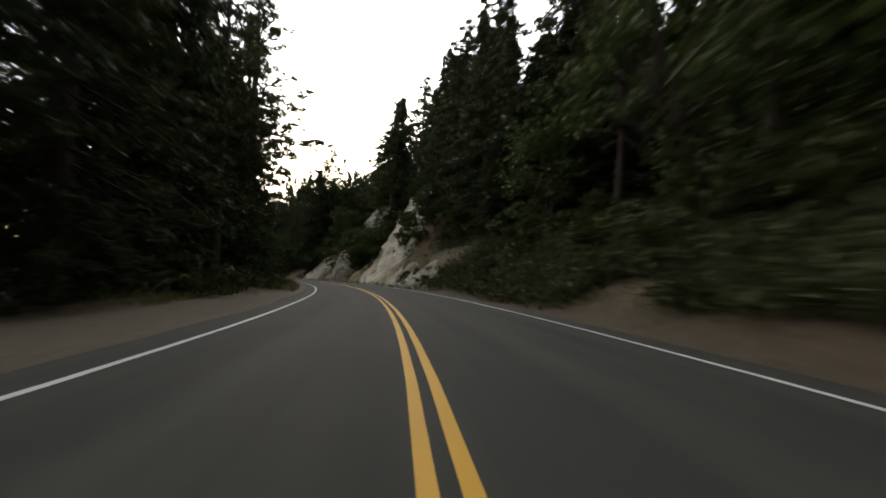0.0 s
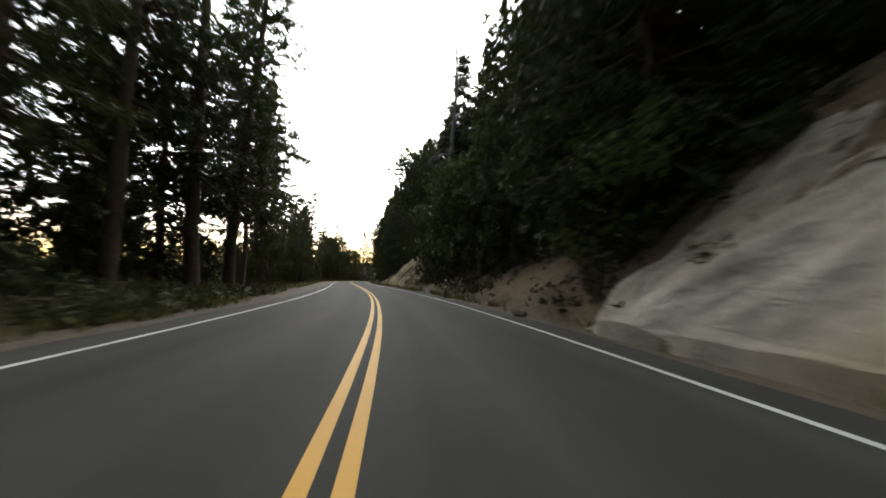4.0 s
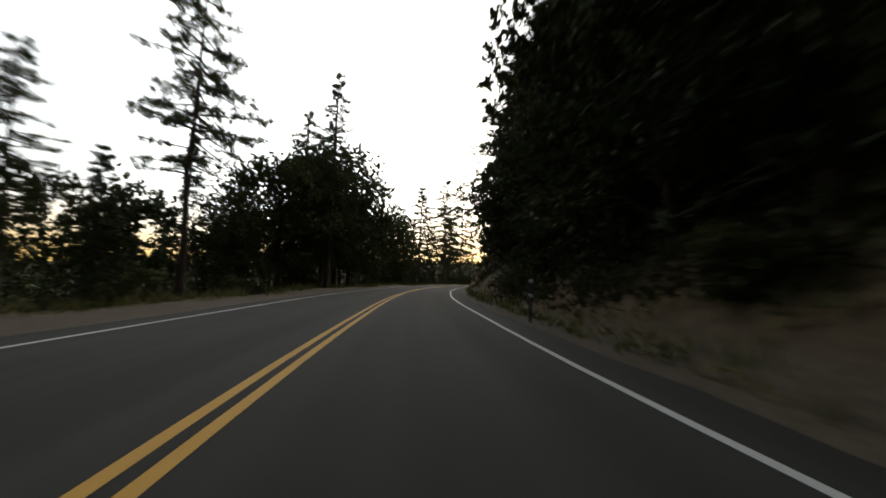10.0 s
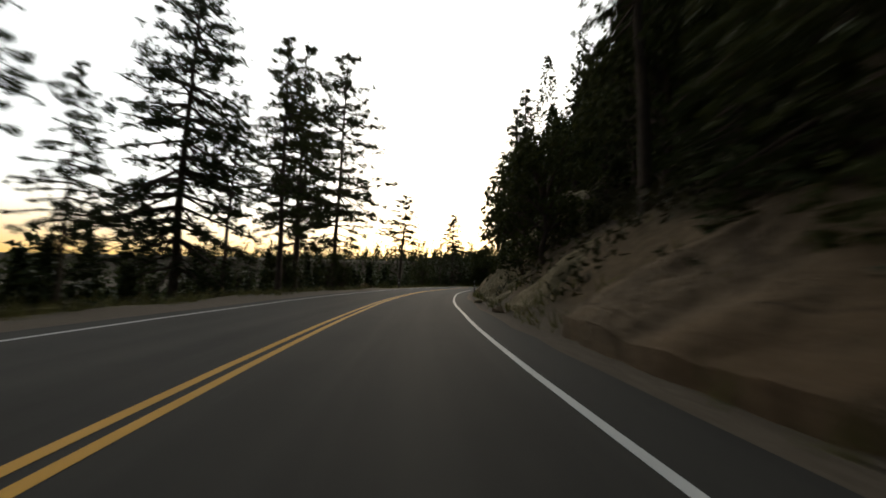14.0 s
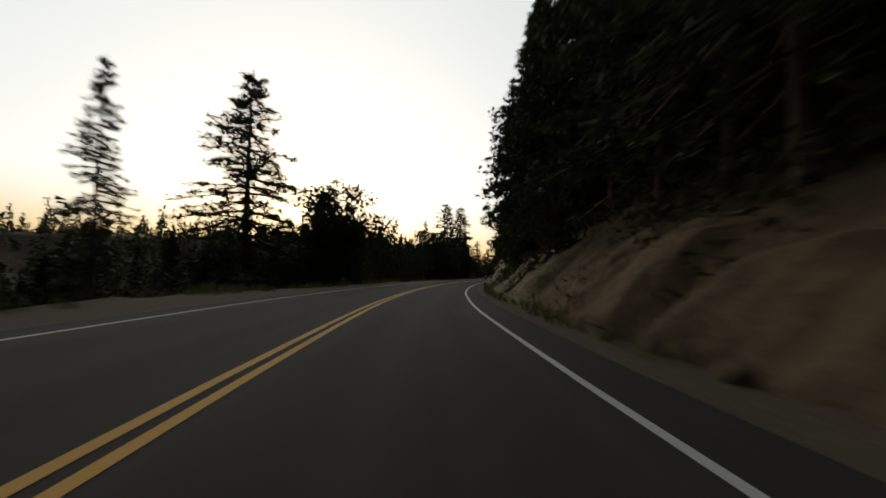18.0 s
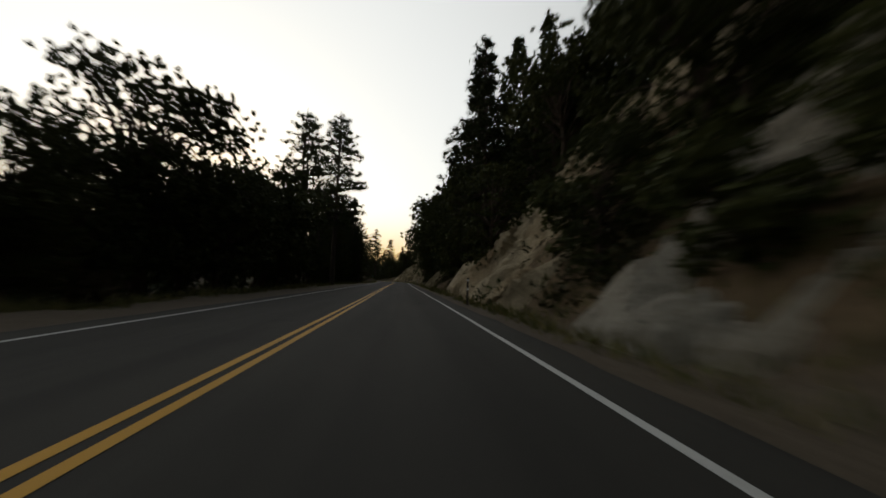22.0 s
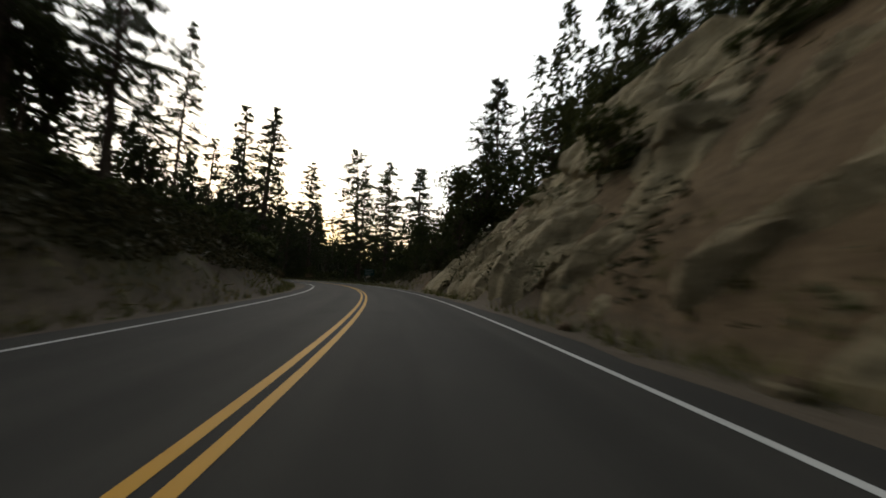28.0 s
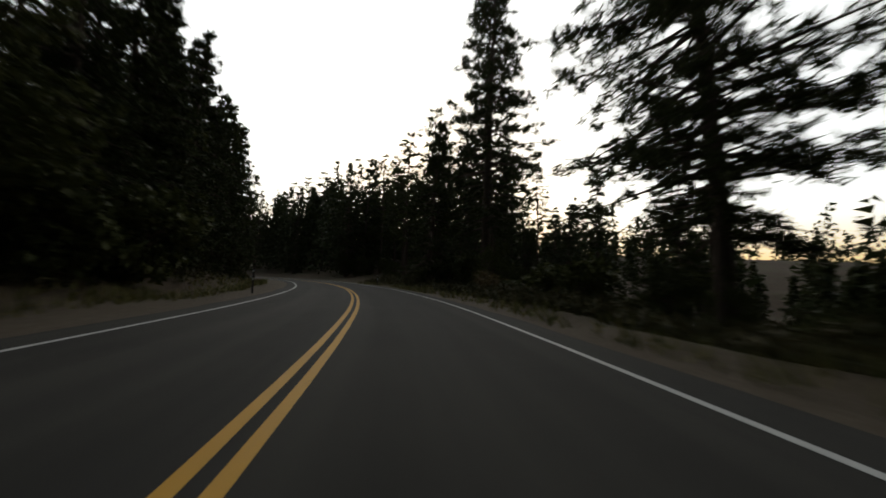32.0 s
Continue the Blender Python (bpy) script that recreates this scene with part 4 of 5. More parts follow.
wood(-20, 640, -17, -11, 30, ["pine_c", "pine_b", "pine_c"], 2.4, 3.8, 3.5)
for s, u, tall in ((139, 10.5, 17), (186, 10.4, 15), (192, 10.6, 16), (480.5, 8.8, 16), (485, 9.2, 16), (571, 11.8, 9.8)):
    stand("oak_c", s, u, tall)
stand("oak_a", 356, -10.5, 9)
stand("oak_b", 357.5, -11.5, 8)
wood(414, 424, -14, -10, 2, ["oak_a"], 7, 9)
wood(420, 445, -22, -10, 6, OAKS, 6, 9)
wood(424, 440, -15, -10, 4, ["pine_b", "oak_c"], 10, 13)
wood(440, 456, -15, -11.6, 2, ["pine_b"], 12, 14)
wood(456, 505, -22, -9.8, 14, PINES + ["fir_a"], 8, 13)
wood(440, 500, -14, -9.5, 14, OAKS, 4, 6.5, 2.6)
wood(466, 502, -15, -9.6, 9, PINES + ["fir_a"], 14, 19)
wood(500, 560, -24, -13, 10, OAKS + ["fir_b"], 5, 9)
wood(526, 546, -14, -9.5, 8, PINES, 11, 14, 2.6)
wood(562, 600, -20, -9.8, 14, PINES + FIRS, 10, 18, 2.6)
wood(575, 628, -15, -9.6, 14, FIRS + ["oak_a"], 5, 9, 2.2)
wood(612, 690, -26, -10, 14, PINES + FIRS, 11, 18)
wood(612, 660, -13, -9.5, 13, FIRS, 11, 17, 2.2)
wood(-20, 640, -17, -10, 50, OAKS, 2.8, 5.0, 3.5)
# ahead, past the last bend
wood(615, 655, 14, 46, 20, FIRS, 10, 14)
wood(650, 735, 9, 40, 44, FIRS + PINES, 21, 28)
wood(580, 640, 9.6, 24, 34, OAKS + ["shrub_c"], 2.0, 3.6, 2.0)
wood(583, 614, -10.2, -8.6, 12, ["oak_b", "shrub_c"], 2.6, 4.4, 1.8)
wood(600, 680, 9, 17, 22, OAKS + ["shrub_c"], 2.2, 4.2, 2.5)
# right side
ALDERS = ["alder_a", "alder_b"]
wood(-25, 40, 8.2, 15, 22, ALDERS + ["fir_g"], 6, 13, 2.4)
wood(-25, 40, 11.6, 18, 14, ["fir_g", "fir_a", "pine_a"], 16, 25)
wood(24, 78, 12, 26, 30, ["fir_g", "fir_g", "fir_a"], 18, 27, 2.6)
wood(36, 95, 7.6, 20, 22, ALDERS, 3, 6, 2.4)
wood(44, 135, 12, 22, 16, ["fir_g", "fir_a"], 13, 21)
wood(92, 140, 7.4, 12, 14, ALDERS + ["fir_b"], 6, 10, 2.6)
wood(140, 222, 7.8, 12, 24, OAKS + ["fir_b"], 6, 11, 2.6)
wood(92, 222, 11, 17, 16, FIRS + ["pine_b"], 14, 20, 4)
wood(222, 440, 8.2, 17, 56, OAKS + ["fir_b", "fir_b"], 5, 11, 2.4)
wood(432, 500, 7.4, 12, 24, OAKS + ["fir_b"], 6, 12, 2.4)
wood(492, 552, 13, 26, 34, OAKS + ["fir_b", "shrub_c"], 4, 8, 2.0)
wood(556, 590, 12, 30, 9, FIRS + PINES + OAKS, 7, 13)
wood(600, 660, 11, 34, 9, PINES, 9, 17)
# the tall edge of the wood on the right, just above the cut
BEHIND = []
s = 92.0
while s < 497:
    under = max([top for s0, s1, top, _, _, _, lean in ROCKS if s0 - 1.5 < s < s1 + 1.5 + lean * top * 0.7], default=0.0)
    steep = float(np.interp(s, CUT_S, CUT_STEEP))
    u = max(8.8, float(np.interp(s, CUT_S, CUT_TOE)) + (under + 0.5) / max(0.8, steep)) + rng.uniform(0, 1.6)
    tall = rng.uniform(17, 24) if under < 4.45 else rng.uniform(9, 13)
    if 252 < s < 292:
        tall, u = rng.uniform(11, 15), u + 2.2
    if 445 < s < 469:
        tall, u = rng.uniform(8, 12), u + 1.5
    if 469 <= s < 477:
        tall, u = tall * 0.55, u + 1.2
    kind = rng.choice(["fir_a", "fir_b", "oak_c", "pine_c", "fir_c"])
    if under > 4.4 and kind == "oak_c":
        kind = "fir_b"
    stand(kind, s, u + 2.0 if kind == "oak_c" else u, min(tall, 15) if kind == "oak_c" else tall)
    BEHIND.append((s + 1.6, u + rng.uniform(2.5, 4.5), tall * rng.uniform(0.95, 1.15)))
    BEHIND.append((s + 0.4, u + rng.uniform(5.0, 8.0), tall * rng.uniform(0.9, 1.2)))
    s += rng.uniform(3.2, 4.4)
for kind, s, u, top in [("pine_c", 150.5, -8.6, 15.5), ("pine_c", 162.5, -8.6, 19.5), ("pine_b", 141.5, -8.5, 9.5), ("fir_a", 156.5, -9.2, 14), ("oak_b", 372.5, -9.8, 8.8)]:
    tip(kind, s, u, top)
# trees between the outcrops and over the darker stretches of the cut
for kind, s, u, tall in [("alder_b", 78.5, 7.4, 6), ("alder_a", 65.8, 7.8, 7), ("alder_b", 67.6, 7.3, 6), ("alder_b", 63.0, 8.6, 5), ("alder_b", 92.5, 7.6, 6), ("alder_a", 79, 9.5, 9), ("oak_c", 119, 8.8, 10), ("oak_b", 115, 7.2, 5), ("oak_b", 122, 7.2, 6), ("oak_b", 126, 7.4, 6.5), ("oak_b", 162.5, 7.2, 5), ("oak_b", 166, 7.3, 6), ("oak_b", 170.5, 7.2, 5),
                         ("oak_b", 233.5, 7.5, 5), ("oak_b", 248.5, 7.4, 5), ("oak_b", 263.3, 7.4, 6), ("oak_b", 282, 7.4, 6), ("oak_b", 336, 7.3, 5),
                         ("fir_b", 352.5, 7.5, 7), ("oak_b", 371, 7.4, 6), ("fir_b", 394.5, 7.6, 8.5), ("oak_b", 418.5, 7.5, 7), ("oak_b", 429, 7.5, 6)]:
    stand(kind, s, u, tall)
for kind, s, u, tall in [("oak_b", 433, 7.6, 6), ("oak_b", 437, 7.4, 6.5), ("oak_c", 440.5, 8.2, 10), ("oak_c", 453, 11.5, 9), ("oak_b", 392.8, 7.6, 7), ("oak_b", 353, 8.2, 6), ("oak_b", 232.5, 8.6, 6), ("oak_b", 231.8, 7.4, 3.5), ("oak_c", 217, 8.6, 11), ("oak_b", 268.4, 7.4, 6), ("oak_b", 289, 7.4, 6), ("oak_b", 347, 7.6, 6), ("oak_b", 457.5, 7.6, 6), ("oak_c", 459.5, 8.6, 10), ("oak_b", 463, 7.6, 6.5), ("oak_c", 467, 8.8, 11), ("oak_b", 471, 7.7, 6.5), ("oak_b", 492.5, 7.4, 5),
                         ("fir_a", 343, 9.0, 21), ("fir_a", 347, 8.8, 22), ("fir_a", 351, 8.8, 23), ("fir_a", 354.5, 8.8, 23), ("oak_c", 356.5, 9.8, 13), ("fir_b", 556, 12.5, 14), ("oak_b", 559, 10.8, 7), ("oak_b", 552.5, 8.6, 5), ("oak_b", 556, 7.9, 4), ("oak_c", 555, 11, 10), ("oak_b", 541.5, 13.5, 5), ("oak_b", 545, 13, 5.5), ("oak_b", 537.5, 15, 5), ("oak_c", 543, 16.5, 7), ("oak_b", 533, 15.5, 4.5), ("oak_b", 560.5, 8.3, 4.5), ("oak_b", 569, 9.4, 5), ("oak_b", 577, 9.5, 4),
                         ("oak_b", 404.5, 7.3, 4.5), ("fir_a", 396, 8.4, 16), ("pine_c", 291, 8.6, 19.5)]:
    stand(kind, s, u, tall)
# bushes that hold on the rock faces: metres along the road, height on the face, size
HOLDS = np.concatenate([h for _, _, h in CLING])


def on_face(s, h, size, kind):
    p = HOLDS[((HOLDS[:, 3] - s) ** 2 + (HOLDS[:, 4] - h) ** 2).argmin()]
    plant(kind, float(p[0]), float(p[1]), size, float(p[2]) - 0.25 * size, 1.15)


for s, h, size in [(52, 7, 2.6), (54, 8.5, 2.4), (50, 5.5, 2.0), (56, 9.5, 2.0), (59, 4, 2.2), (60.5, 6, 2.5), (62, 8, 2.5), (49, 9, 2.5), (47.5, 6, 2.2), (51, 11, 2.5),
                   (67, 6, 2.2), (66.5, 9, 2.6), (68, 11, 2.6), (66, 4, 1.8), (67.5, 13, 2.5), (74.5, 9, 1.8), (72, 5, 1.4), (226, 1.8, 1.5), (231, 7, 1.0), (224, 5, 1.6), (222, 8, 2.0), (228, 10, 1.2)]:
    on_face(s, h, size, "shrub_c")
for s, h, size in [(233, 12, 1.5), (221.5, 3, 1.6), (230, 5.5, 1.3), (238, 4.5, 1.5), (245, 4, 1.5), (278, 3, 2.4), (276.5, 2, 1.9), (277.5, 6, 2.4), (272, 8, 2.0), (270, 5.5, 1.5), (357.5, 5.2, 2.6), (360.5, 5.0, 2.4), (364.5, 3.6, 2.8), (366, 1.0, 1.6), (363, 0.8, 1.4),
                   (267, 9, 2.0), (274.5, 4.8, 1.4), (367, 7, 1.8), (361, 8, 1.6), (365, 3.5, 1.2), (376, 8, 2.4), (380, 9, 2.0), (384, 7, 1.6), (388, 8, 1.6), (378, 4.5, 1.3)]:
    on_face(s, h, size, "shrub_c")
for s, h, size in [(397, 2.5, 2.4), (399.5, 1.8, 2.2), (402, 3.5, 2.4), (403, 7, 1.6), (408, 3.0, 2.8), (409.5, 4.2, 2.4), (407.5, 6, 2.4), (411, 5, 1.2), (415, 9, 1.8), (416, 6, 1.5), (424, 2, 1.2), (421, 6, 1.2), (440, 6, 1.5),
                   (448, 4, 1.4), (452, 6, 1.5), (528, 8, 2.6), (527.5, 10, 2.0), (522, 7.5, 1.6), (516, 6, 2.0), (519, 3.5, 2.0), (512, 9, 2.2), (533.5, 5.2, 2.6), (541, 5, 1.5),
                   (545, 7, 1.5), (524, 13, 2.0), (514, 13, 2.2), (486, 3.4, 1.2), (498, 5, 1.5), (503, 6, 1.6)]:
    on_face(s, h, size, "shrub_c")


def rock_tufts():
    """Small tufts in the joints and along the upper edges of the faces."""
    r = np.random.default_rng(31)
    c = []
    for width, top, holds in CLING:
        n = int(width * top / (5.0 if top > 5 else 11.0))
        w = 0.15 + np.clip(holds[:, 4] / top - 0.45, 0, 1) ** 1.5 * 2 + 1.2 * (fractal(holds[:, 3] / 2.5, holds[:, 4] / 2.5, 61) > 0.6)
        at = holds[r.choice(len(holds), n, p=w / w.sum()), :3]
        for p in at:
            c.append(p + r.normal(0, 0.17 + 0.13 * r.uniform(), (26, 3)) + np.array([0, 0, 0.12]))
    c = np.concatenate(c)
    v, f = sprays(r, c, np.tile(np.array([[0, 0, 0.6]]), (len(c), 1)), 0.2, 0.045, 2, 0.8)
    tagged(new("rock_brush", mesh_of("rock_brush", v, f, SHRUB_LEAVES)), "small grey-green tufts in the joints of the rock", "bush", kind="stuff")


rock_tufts()
# bushes
wood(-15, 110, -10.5, -8, 12, SHRUBS, 0.7, 1.8, 1.5)
wood(110, 500, -13, -8.8, 22, SHRUBS, 0.8, 2.6, 1.5)
wood(500, 565, -13, -7.0, 18, SHRUBS, 0.8, 2.2, 1.2)
wood(565, 640, -13, -9, 12, SHRUBS, 0.8, 2.0, 1.5)
wood(-10, 45, 7.05, 12, 20, SHRUBS[:4], 0.9, 2.4, 1.1)
wood(45, 220, 7.2, 16, 14, SHRUBS, 0.7, 2.4, 1.4)
wood(220, 555, 7.2, 18, 12, SHRUBS, 0.6, 2.4, 1.4)
wood(560, 650, 9, 16, 18, SHRUBS, 0.8, 2.2, 1.5)


# ---------------------------------------------------------------- boulders, posts, sign
def boulder(s, u, size, seed, mat=None):
    r = np.random.default_rng(seed)
    bm = bmesh.new()
    bmesh.ops.create_icosphere(bm, subdivisions=2, radius=size)
    for v in bm.verts:
        n = noise.noise(v.co / size * 1.3 + Vector((seed * 3.1, 0, 0)))
        v.co = v.co * (1 + 0.45 * n)
        v.co.z *= 0.7
        v.co.x = min(v.co.x, size * 0.75)
    me = bpy.data.meshes.new("boulder")
    bm.to_mesh(me)
    bm.free()
    me.materials.append(mat or GRANITE)
    ob = tagged(new("boulder", me), "fallen boulder at the foot of the cut", "rock", "boulders")
    x, y = plan(s, u)
    ob.matrix_basis = pose(float(x), float(y), float(height(s, u)) + size * 0.25, 0, 0, r.uniform(0, 360))


boulder(16.6, 7.1, 0.55, 1)
boulder(14.8, 7.2, 0.28, 2)
for i in range(46):
    s = rng.uniform(36, 556)
    boulder(s, float(np.interp(s, CUT_S, CUT_TOE)) - 0.2 + rng.uniform(-0.5, 0.6), rng.choice([0.08, 0.1, 0.13, 0.18, 0.24]), 10 + i, rng.choice([TAN_ROCK, BROWN_ROCK, BROWN_ROCK]))


def marker_post(s, u, face=1):
    x, y = plan(s, u)
    ob = thing("marker_post", "slim dark roadside marker post with two white reflectors", "post", "marker posts")
    ob.matrix_basis = pose(float(x), float(y), float(height(s, u)) - 0.05, 0, 0, math.degrees(float(np.interp(s, SS, HEAD))))
    post = part("post", box(bmesh.new(), (0.09, 0.03, 1.3), (0, 0, 0.65), 0.008), POST_DARK, ob)
    for z in (1.18, 0.78):
        bm = bmesh.new()
        bmesh.ops.create_cone(bm, cap_ends=True, segments=14, radius1=0.055, radius2=0.05, depth=0.02, matrix=Matrix.Translation((0, -0.026, z)) @ Matrix.Rotation(math.pi / 2, 4, "X"))
        part("reflector", bm, REFLECTOR, post, "round white reflector")


for s, u in [(54, 4.6), (104, 4.4), (188, 4.7), (236, 4.7), (285, 4.7), (293, -4.9), (349, 4.9), (412, 4.8), (469.5, 4.9), (618, -5.0), (640, 5.0)]:
    marker_post(s, u)


def guide_sign(s, u):
    x, y = plan(s, u)
    z = float(height(s, u))
    ob = thing("road_sign", "dark green guide sign with pale lines on two posts", "sign")
    ob.matrix_basis = pose(float(x), float(y), z, 0, 0, math.degrees(float(np.interp(s, SS, HEAD))) - 6)
    mid = 1.95 - z
    panel = part("panel", box(bmesh.new(), (1.75, 0.02, 1.1), (0, 0, mid), 0.006), SIGN_GREEN, ob, "dark green sheet")
    for px in (-0.6, 0.6):
        part("post", box(bmesh.new(), (0.08, 0.06, mid + 0.8), (px, 0.045, (mid + 0.8) / 2 - 0.3), 0.008), POST_DARK, ob, "dark weathered post")
    for i, (w, dx) in enumerate([(1.3, -0.1), (1.4, 0.0), (1.1, -0.2)]):
        part("lettering_bar", box(bmesh.new(), (w, 0.006, 0.13), (dx, -0.014, mid + 0.32 - 0.3 * i), 0.0), SIGN_BAR, panel, "pale line of lettering")
    for dz in (-0.52, 0.52):
        part("border", box(bmesh.new(), (1.68, 0.006, 0.025), (0, -0.014, mid + dz), 0.0), SIGN_BAR, panel, "pale border line")


guide_sign(588, 8.6)


# more trees and bushes that close the gaps in the edge of the wood
for kind, s, u, tall in (("oak_b", 578, 12.5, 6.5),
                         ("oak_b", 582, 11, 5), ("oak_b", 575.5, 13.5, 7), ("fir_b", 586, 14, 8), ("fir_a", 14, -10.4, 20), ("fir_b", 22, -10.8, 20),
                         ("fir_a", 30, -11.2, 21), ("fir_b", 36, -10.2, 18), ("fir_a", 40, 12.6, 26), ("fir_b", 34, 12.2, 25)):
    stand(kind, s, u, tall)
for i in range(16):
    stand("shrub_c" if i % 3 else "shrub_a", rng.uniform(168, 202) if i < 8 else rng.uniform(458, 474), rng.uniform(6.5, 8.2), rng.uniform(0.8, 1.7))


# ---------------------------------------------------------------- grass and far woods
def verge_grass():
    r = np.random.default_rng(3)
    n = 26000
    s = r.uniform(-12, 650, n)
    left = r.uniform(0, 1, n) < 0.55
    u = np.where(left, -np.interp(s, LEFT_S, LEFT_VERGE) - r.exponential(1.3, n) + 0.9, np.interp(s, CUT_S, CUT_TOE) + r.exponential(0.9, n) - 0.9)
    keep = np.abs(u) > 4.9
    keep &= fractal(s / 4, u / 2, 41) > 0.42
    s, u = s[keep], u[keep]
    x, y = plan(s, u)
    z = height(s, u) - 0.02
    c = np.stack([x, y, z + 0.1], 1)
    d = np.tile(np.array([[0, 0, 1.0]]), (len(c), 1))
    v, f = sprays(r, c, d, 0.4, 0.03, 3, 0.45)
    tagged(new("verge_grass", mesh_of("verge_grass", v, f, GRASS)), "dry and green grass tufts along the verge", "grass", kind="stuff")


verge_grass()


SLOPE_GRASS = foliage("slope_grass_blades", (0.036, 0.048, 0.019), (0.095, 0.096, 0.042))
UNDERGROWTH = foliage("undergrowth_leaves", (0.028, 0.034, 0.015), (0.08, 0.07, 0.036))


def undergrowth():
    """Low brush over the slopes beside the road, clear of the bare rock."""
    r = np.random.default_rng(12)
    n = 84000
    s = r.uniform(-25, 650, n)
    s[:9000] = r.uniform(492, 575, 9000)
    left = r.uniform(0, 1, n) < 0.3
    left[:9000] = True
    s[9000:19000] = r.uniform(-12, 44, 10000)
    left[9000:19000] = False
    d = r.gamma(1.6, 2.4, n)
    d[9000:19000] = r.exponential(2.6, 10000)
    s[19000:23000], left[19000:23000], d[19000:23000] = r.uniform(20, 46, 4000), True, r.exponential(1.4, 4000)
    s[23000:31000], left[23000:31000], d[23000:31000] = r.uniform(46, 108, 8000), True, r.exponential(1.5, 8000) - 0.9
    u = np.where(left, -np.interp(s, LEFT_S, LEFT_VERGE) - 0.9 - d, np.interp(s, CUT_S, CUT_TOE) + 0.35 + 0.8 * d)
    keep = fractal(s / 5, u / 4, 51) > np.where(left, 0.42, 0.3)
    up = (u - np.interp(s, CUT_S, CUT_TOE)) * np.interp(s, CUT_S, CUT_STEEP)
    for s0, s1, top, _, _, _, lean in ROCKS:
        bare = 0.96 if top > 4.5 else 0.9
        keep &= ~((s - lean * np.maximum(up, 0) > s0 - 0.5) & (s - lean * np.maximum(up, 0) < s1 + 0.5) & (up > -1) & (up < top) & (r.uniform(0, 1, n) < bare))
    s, u = s[keep], u[keep]
    x, y = plan(s, u)
    tall = 0.2 + np.where(u > 0, 1.9, 0.9) * fractal(s / 3, u / 3, 53) ** 1.5 * np.clip((np.abs(u) - np.where(u > 0, np.interp(s, CUT_S, CUT_TOE), np.interp(s, LEFT_S, LEFT_VERGE))) / 2.5, np.where((s < 45) | (u < 0) & (s < 105), 0.3, 0.1), 1)
    z = height(s, u)
    c = np.stack([np.repeat(x, 3) + r.normal(0, 0.25, 3 * len(x)), np.repeat(y, 3) + r.normal(0, 0.25, 3 * len(x)), np.repeat(z, 3) + np.repeat(tall, 3) * r.uniform(0.1, 1, 3 * len(x))], 1)
    dirs = np.tile(np.array([[0, 0, 0.5]]), (len(c), 1)) + r.normal(0, 0.6, c.shape)
    first = np.repeat(s < np.where(u < 0, 108, 46), 3)
    v, f = sprays(r, c[first], dirs[first], 0.34, 0.045, 2, 0.6)
    tagged(new("slope_grass", mesh_of("slope_grass", v, f, SLOPE_GRASS)), "green and dry grass over the first slope", "grass", kind="stuff")
    v, f = sprays(r, c[~first], dirs[~first], 0.27, 0.055, 3, 0.7)
    tagged(new("undergrowth", mesh_of("undergrowth", v, f, UNDERGROWTH)), "low dark brush and bracken over the slopes", "undergrowth", kind="stuff")


undergrowth()


def woods(name, label, places, low, high, blades, blade, seed, tall=None):
    r = np.random.default_rng(seed)
    s, u = places
    n = len(s)
    x, y = plan(s, u)
    z = height(s, u)
    h = r.uniform(low, high, n) if tall is None else tall
    w = r.uniform(0.04, 1, (n, blades))
    a = r.uniform(0, 6.283, (n, blades))
    rad = 0.2 * h[:, None] * (1.02 - w) ** 0.8 * r.uniform(0.3, 1, (n, blades))
    c = np.stack([x[:, None] + np.cos(a) * rad, y[:, None] + np.sin(a) * rad, z[:, None] + h[:, None] * w], -1).reshape(-1, 3)
    d = np.stack([np.cos(a), np.sin(a), -0.2 + 0 * a], -1).reshape(-1, 3)
    v, f = sprays(r, c, d, blade, blade / 3, 1, 0.5)
    tagged(new(name, mesh_of(name, v, f, FIR_NEEDLES)), label, "woods", kind="stuff")


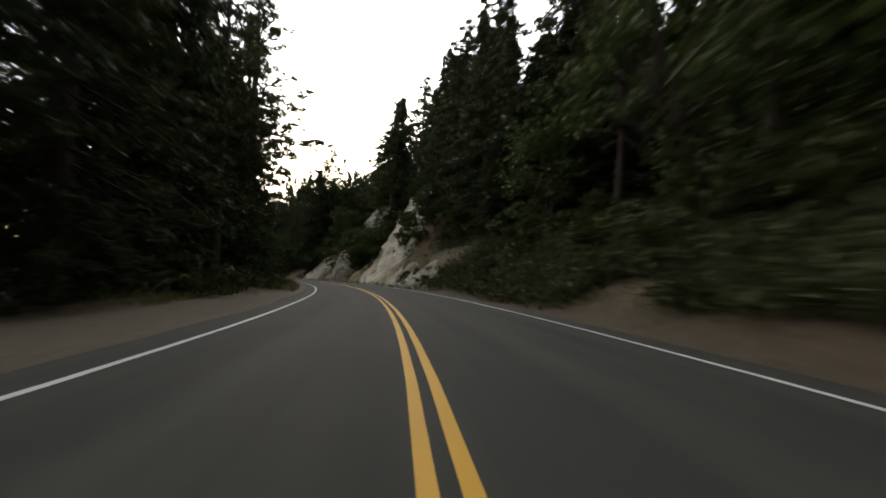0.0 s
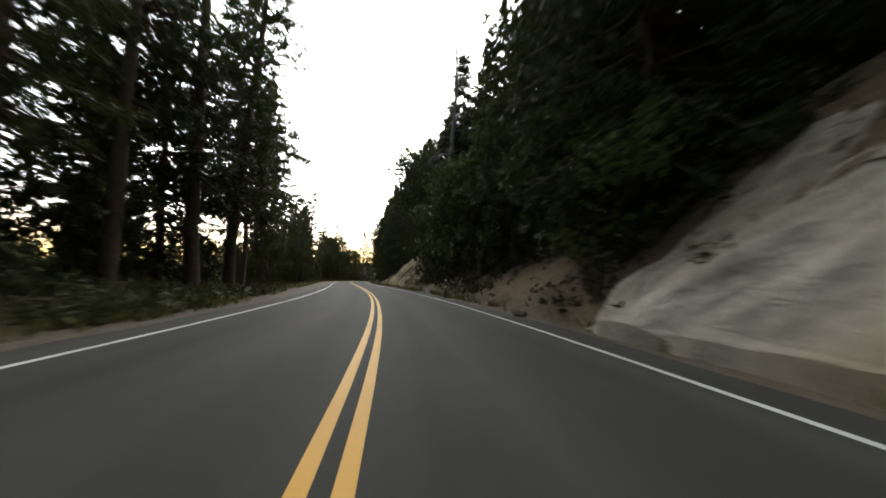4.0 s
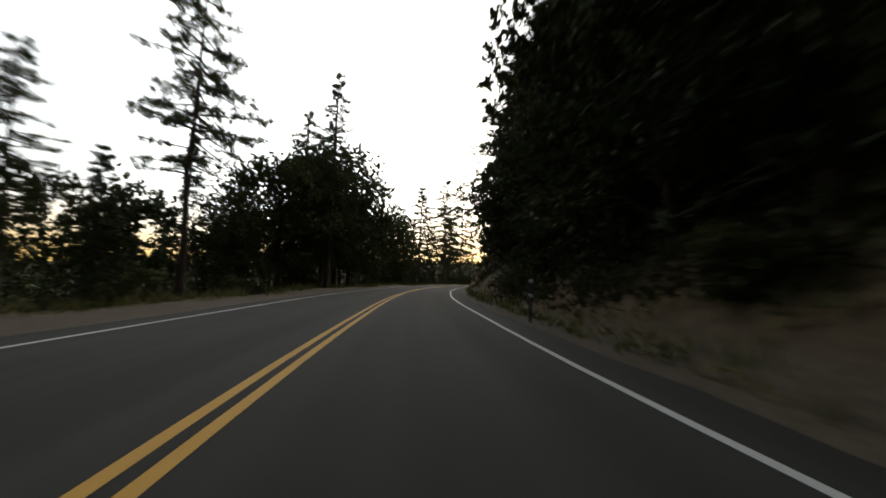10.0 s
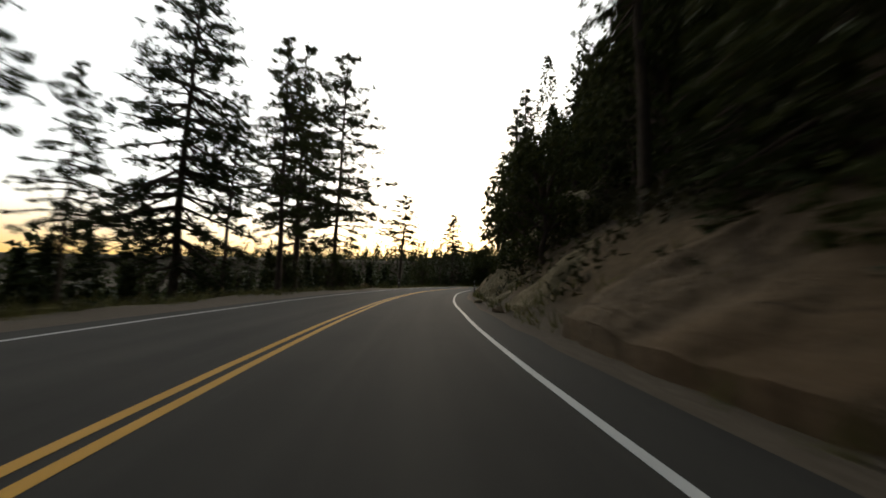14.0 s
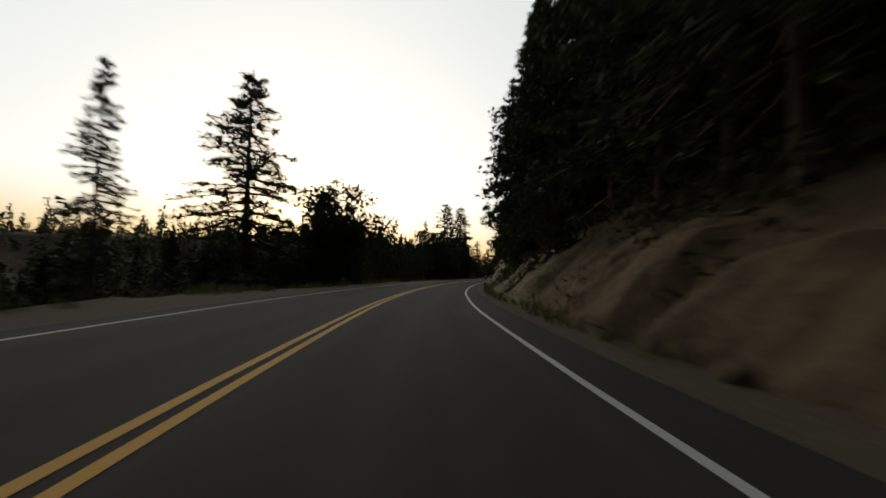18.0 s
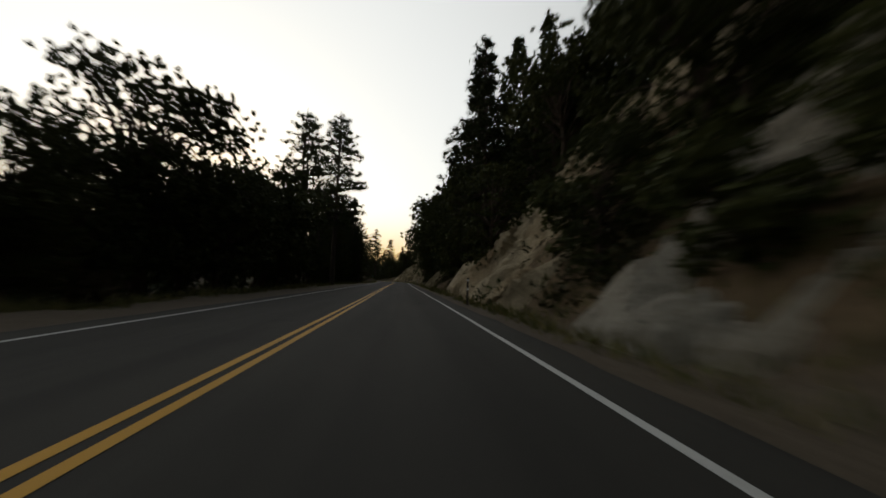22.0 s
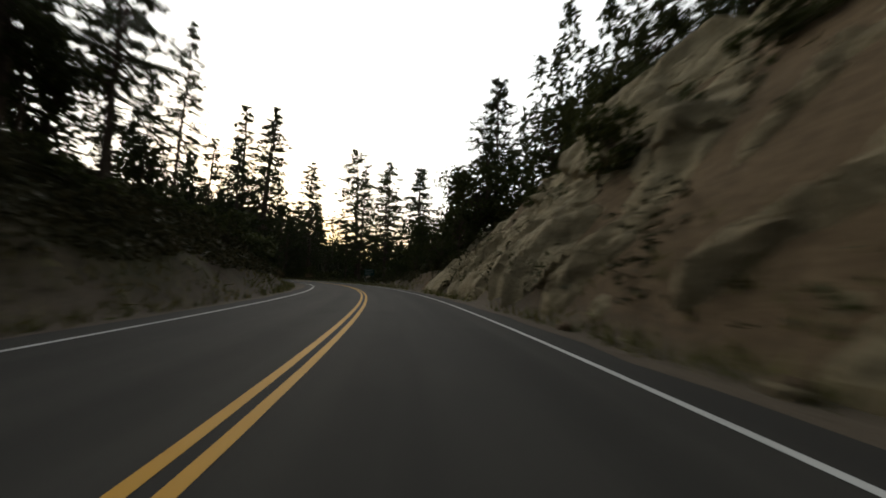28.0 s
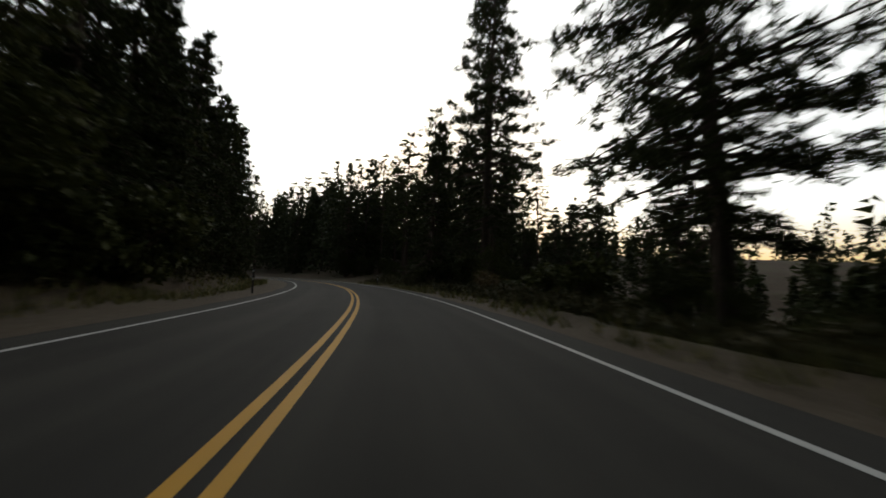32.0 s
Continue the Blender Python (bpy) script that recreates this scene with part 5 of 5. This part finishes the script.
r = np.random.default_rng(5)
s1_, s2_ = r.uniform(-60, 560, 2600), r.uniform(-60, 720, 2200)
u1_ = 15.5 + 150 * r.uniform(0, 1, 2600) ** 1.8
woods("hillside_woods", "dark conifer woods up the steep slope", (s1_[u1_ < 40], u1_[u1_ < 40]), 10, 17, 420, 0.62, 6)
woods("upper_woods", "dark conifer woods high on the steep slope", (s1_[u1_ >= 40], u1_[u1_ >= 40]), 10, 17, 120, 1.2, 16)
b_s, b_u, b_h = (np.array(v) for v in zip(*BEHIND))
woods("cut_woods", "dark conifer woods behind the edge of the cut", (b_s, b_u), 0, 0, 1100, 0.52, 9, b_h)
low_h = r.uniform(7, 12, 2200) * np.interp(s2_, [105, 120, 150, 165, 240, 262, 350, 375, 415, 430, 475, 490], [1.0, 0.45, 0.45, 1.0, 1.0, 0.6, 0.6, 1.0, 1.0, 0.65, 0.65, 1.0])
u2_ = -20 - 150 * r.uniform(0, 1, 2200) ** 1.4
near = u2_ > -48
woods("valley_woods", "dark conifer woods below the road", (s2_[near], u2_[near]), 7, 12, 300, 0.6, 7, low_h[near])
woods("lower_woods", "dark conifer woods deep in the valley", (s2_[~near], u2_[~near]), 7, 12, 90, 1.1, 17, low_h[~near])
h_s, h_u = r.uniform(555, 720, 260), r.uniform(26, 90, 260)
woods("hollow_woods", "low dark woods in the hollow beyond the bend", (h_s, h_u), 5, 8.5, 260, 0.7, 10)
b_s, b_u = r.uniform(672, 748, 230), r.uniform(9, 60, 230)
woods("bend_woods", "tall dark conifer woods beyond the bend", (b_s, b_u), 15, 24, 260, 0.8, 14)
n = 6500
far_s = np.where(r.uniform(0, 1, n) < 0.3, r.uniform(740, 1200, n), r.uniform(-150, 1150, n))
far_u = np.where(far_s > 760, r.uniform(-260, 260, n), np.where(r.uniform(0, 1, n) < 0.6, -50 - 380 * r.uniform(0, 1, n) ** 1.5, r.uniform(45, 380, n)))
far_u = np.where(np.abs(far_u) < 12, 30.0, far_u)
woods("far_woods", "dark conifer woods on the far slopes", (far_s, far_u), 9, 18, 46, 1.6, 8)
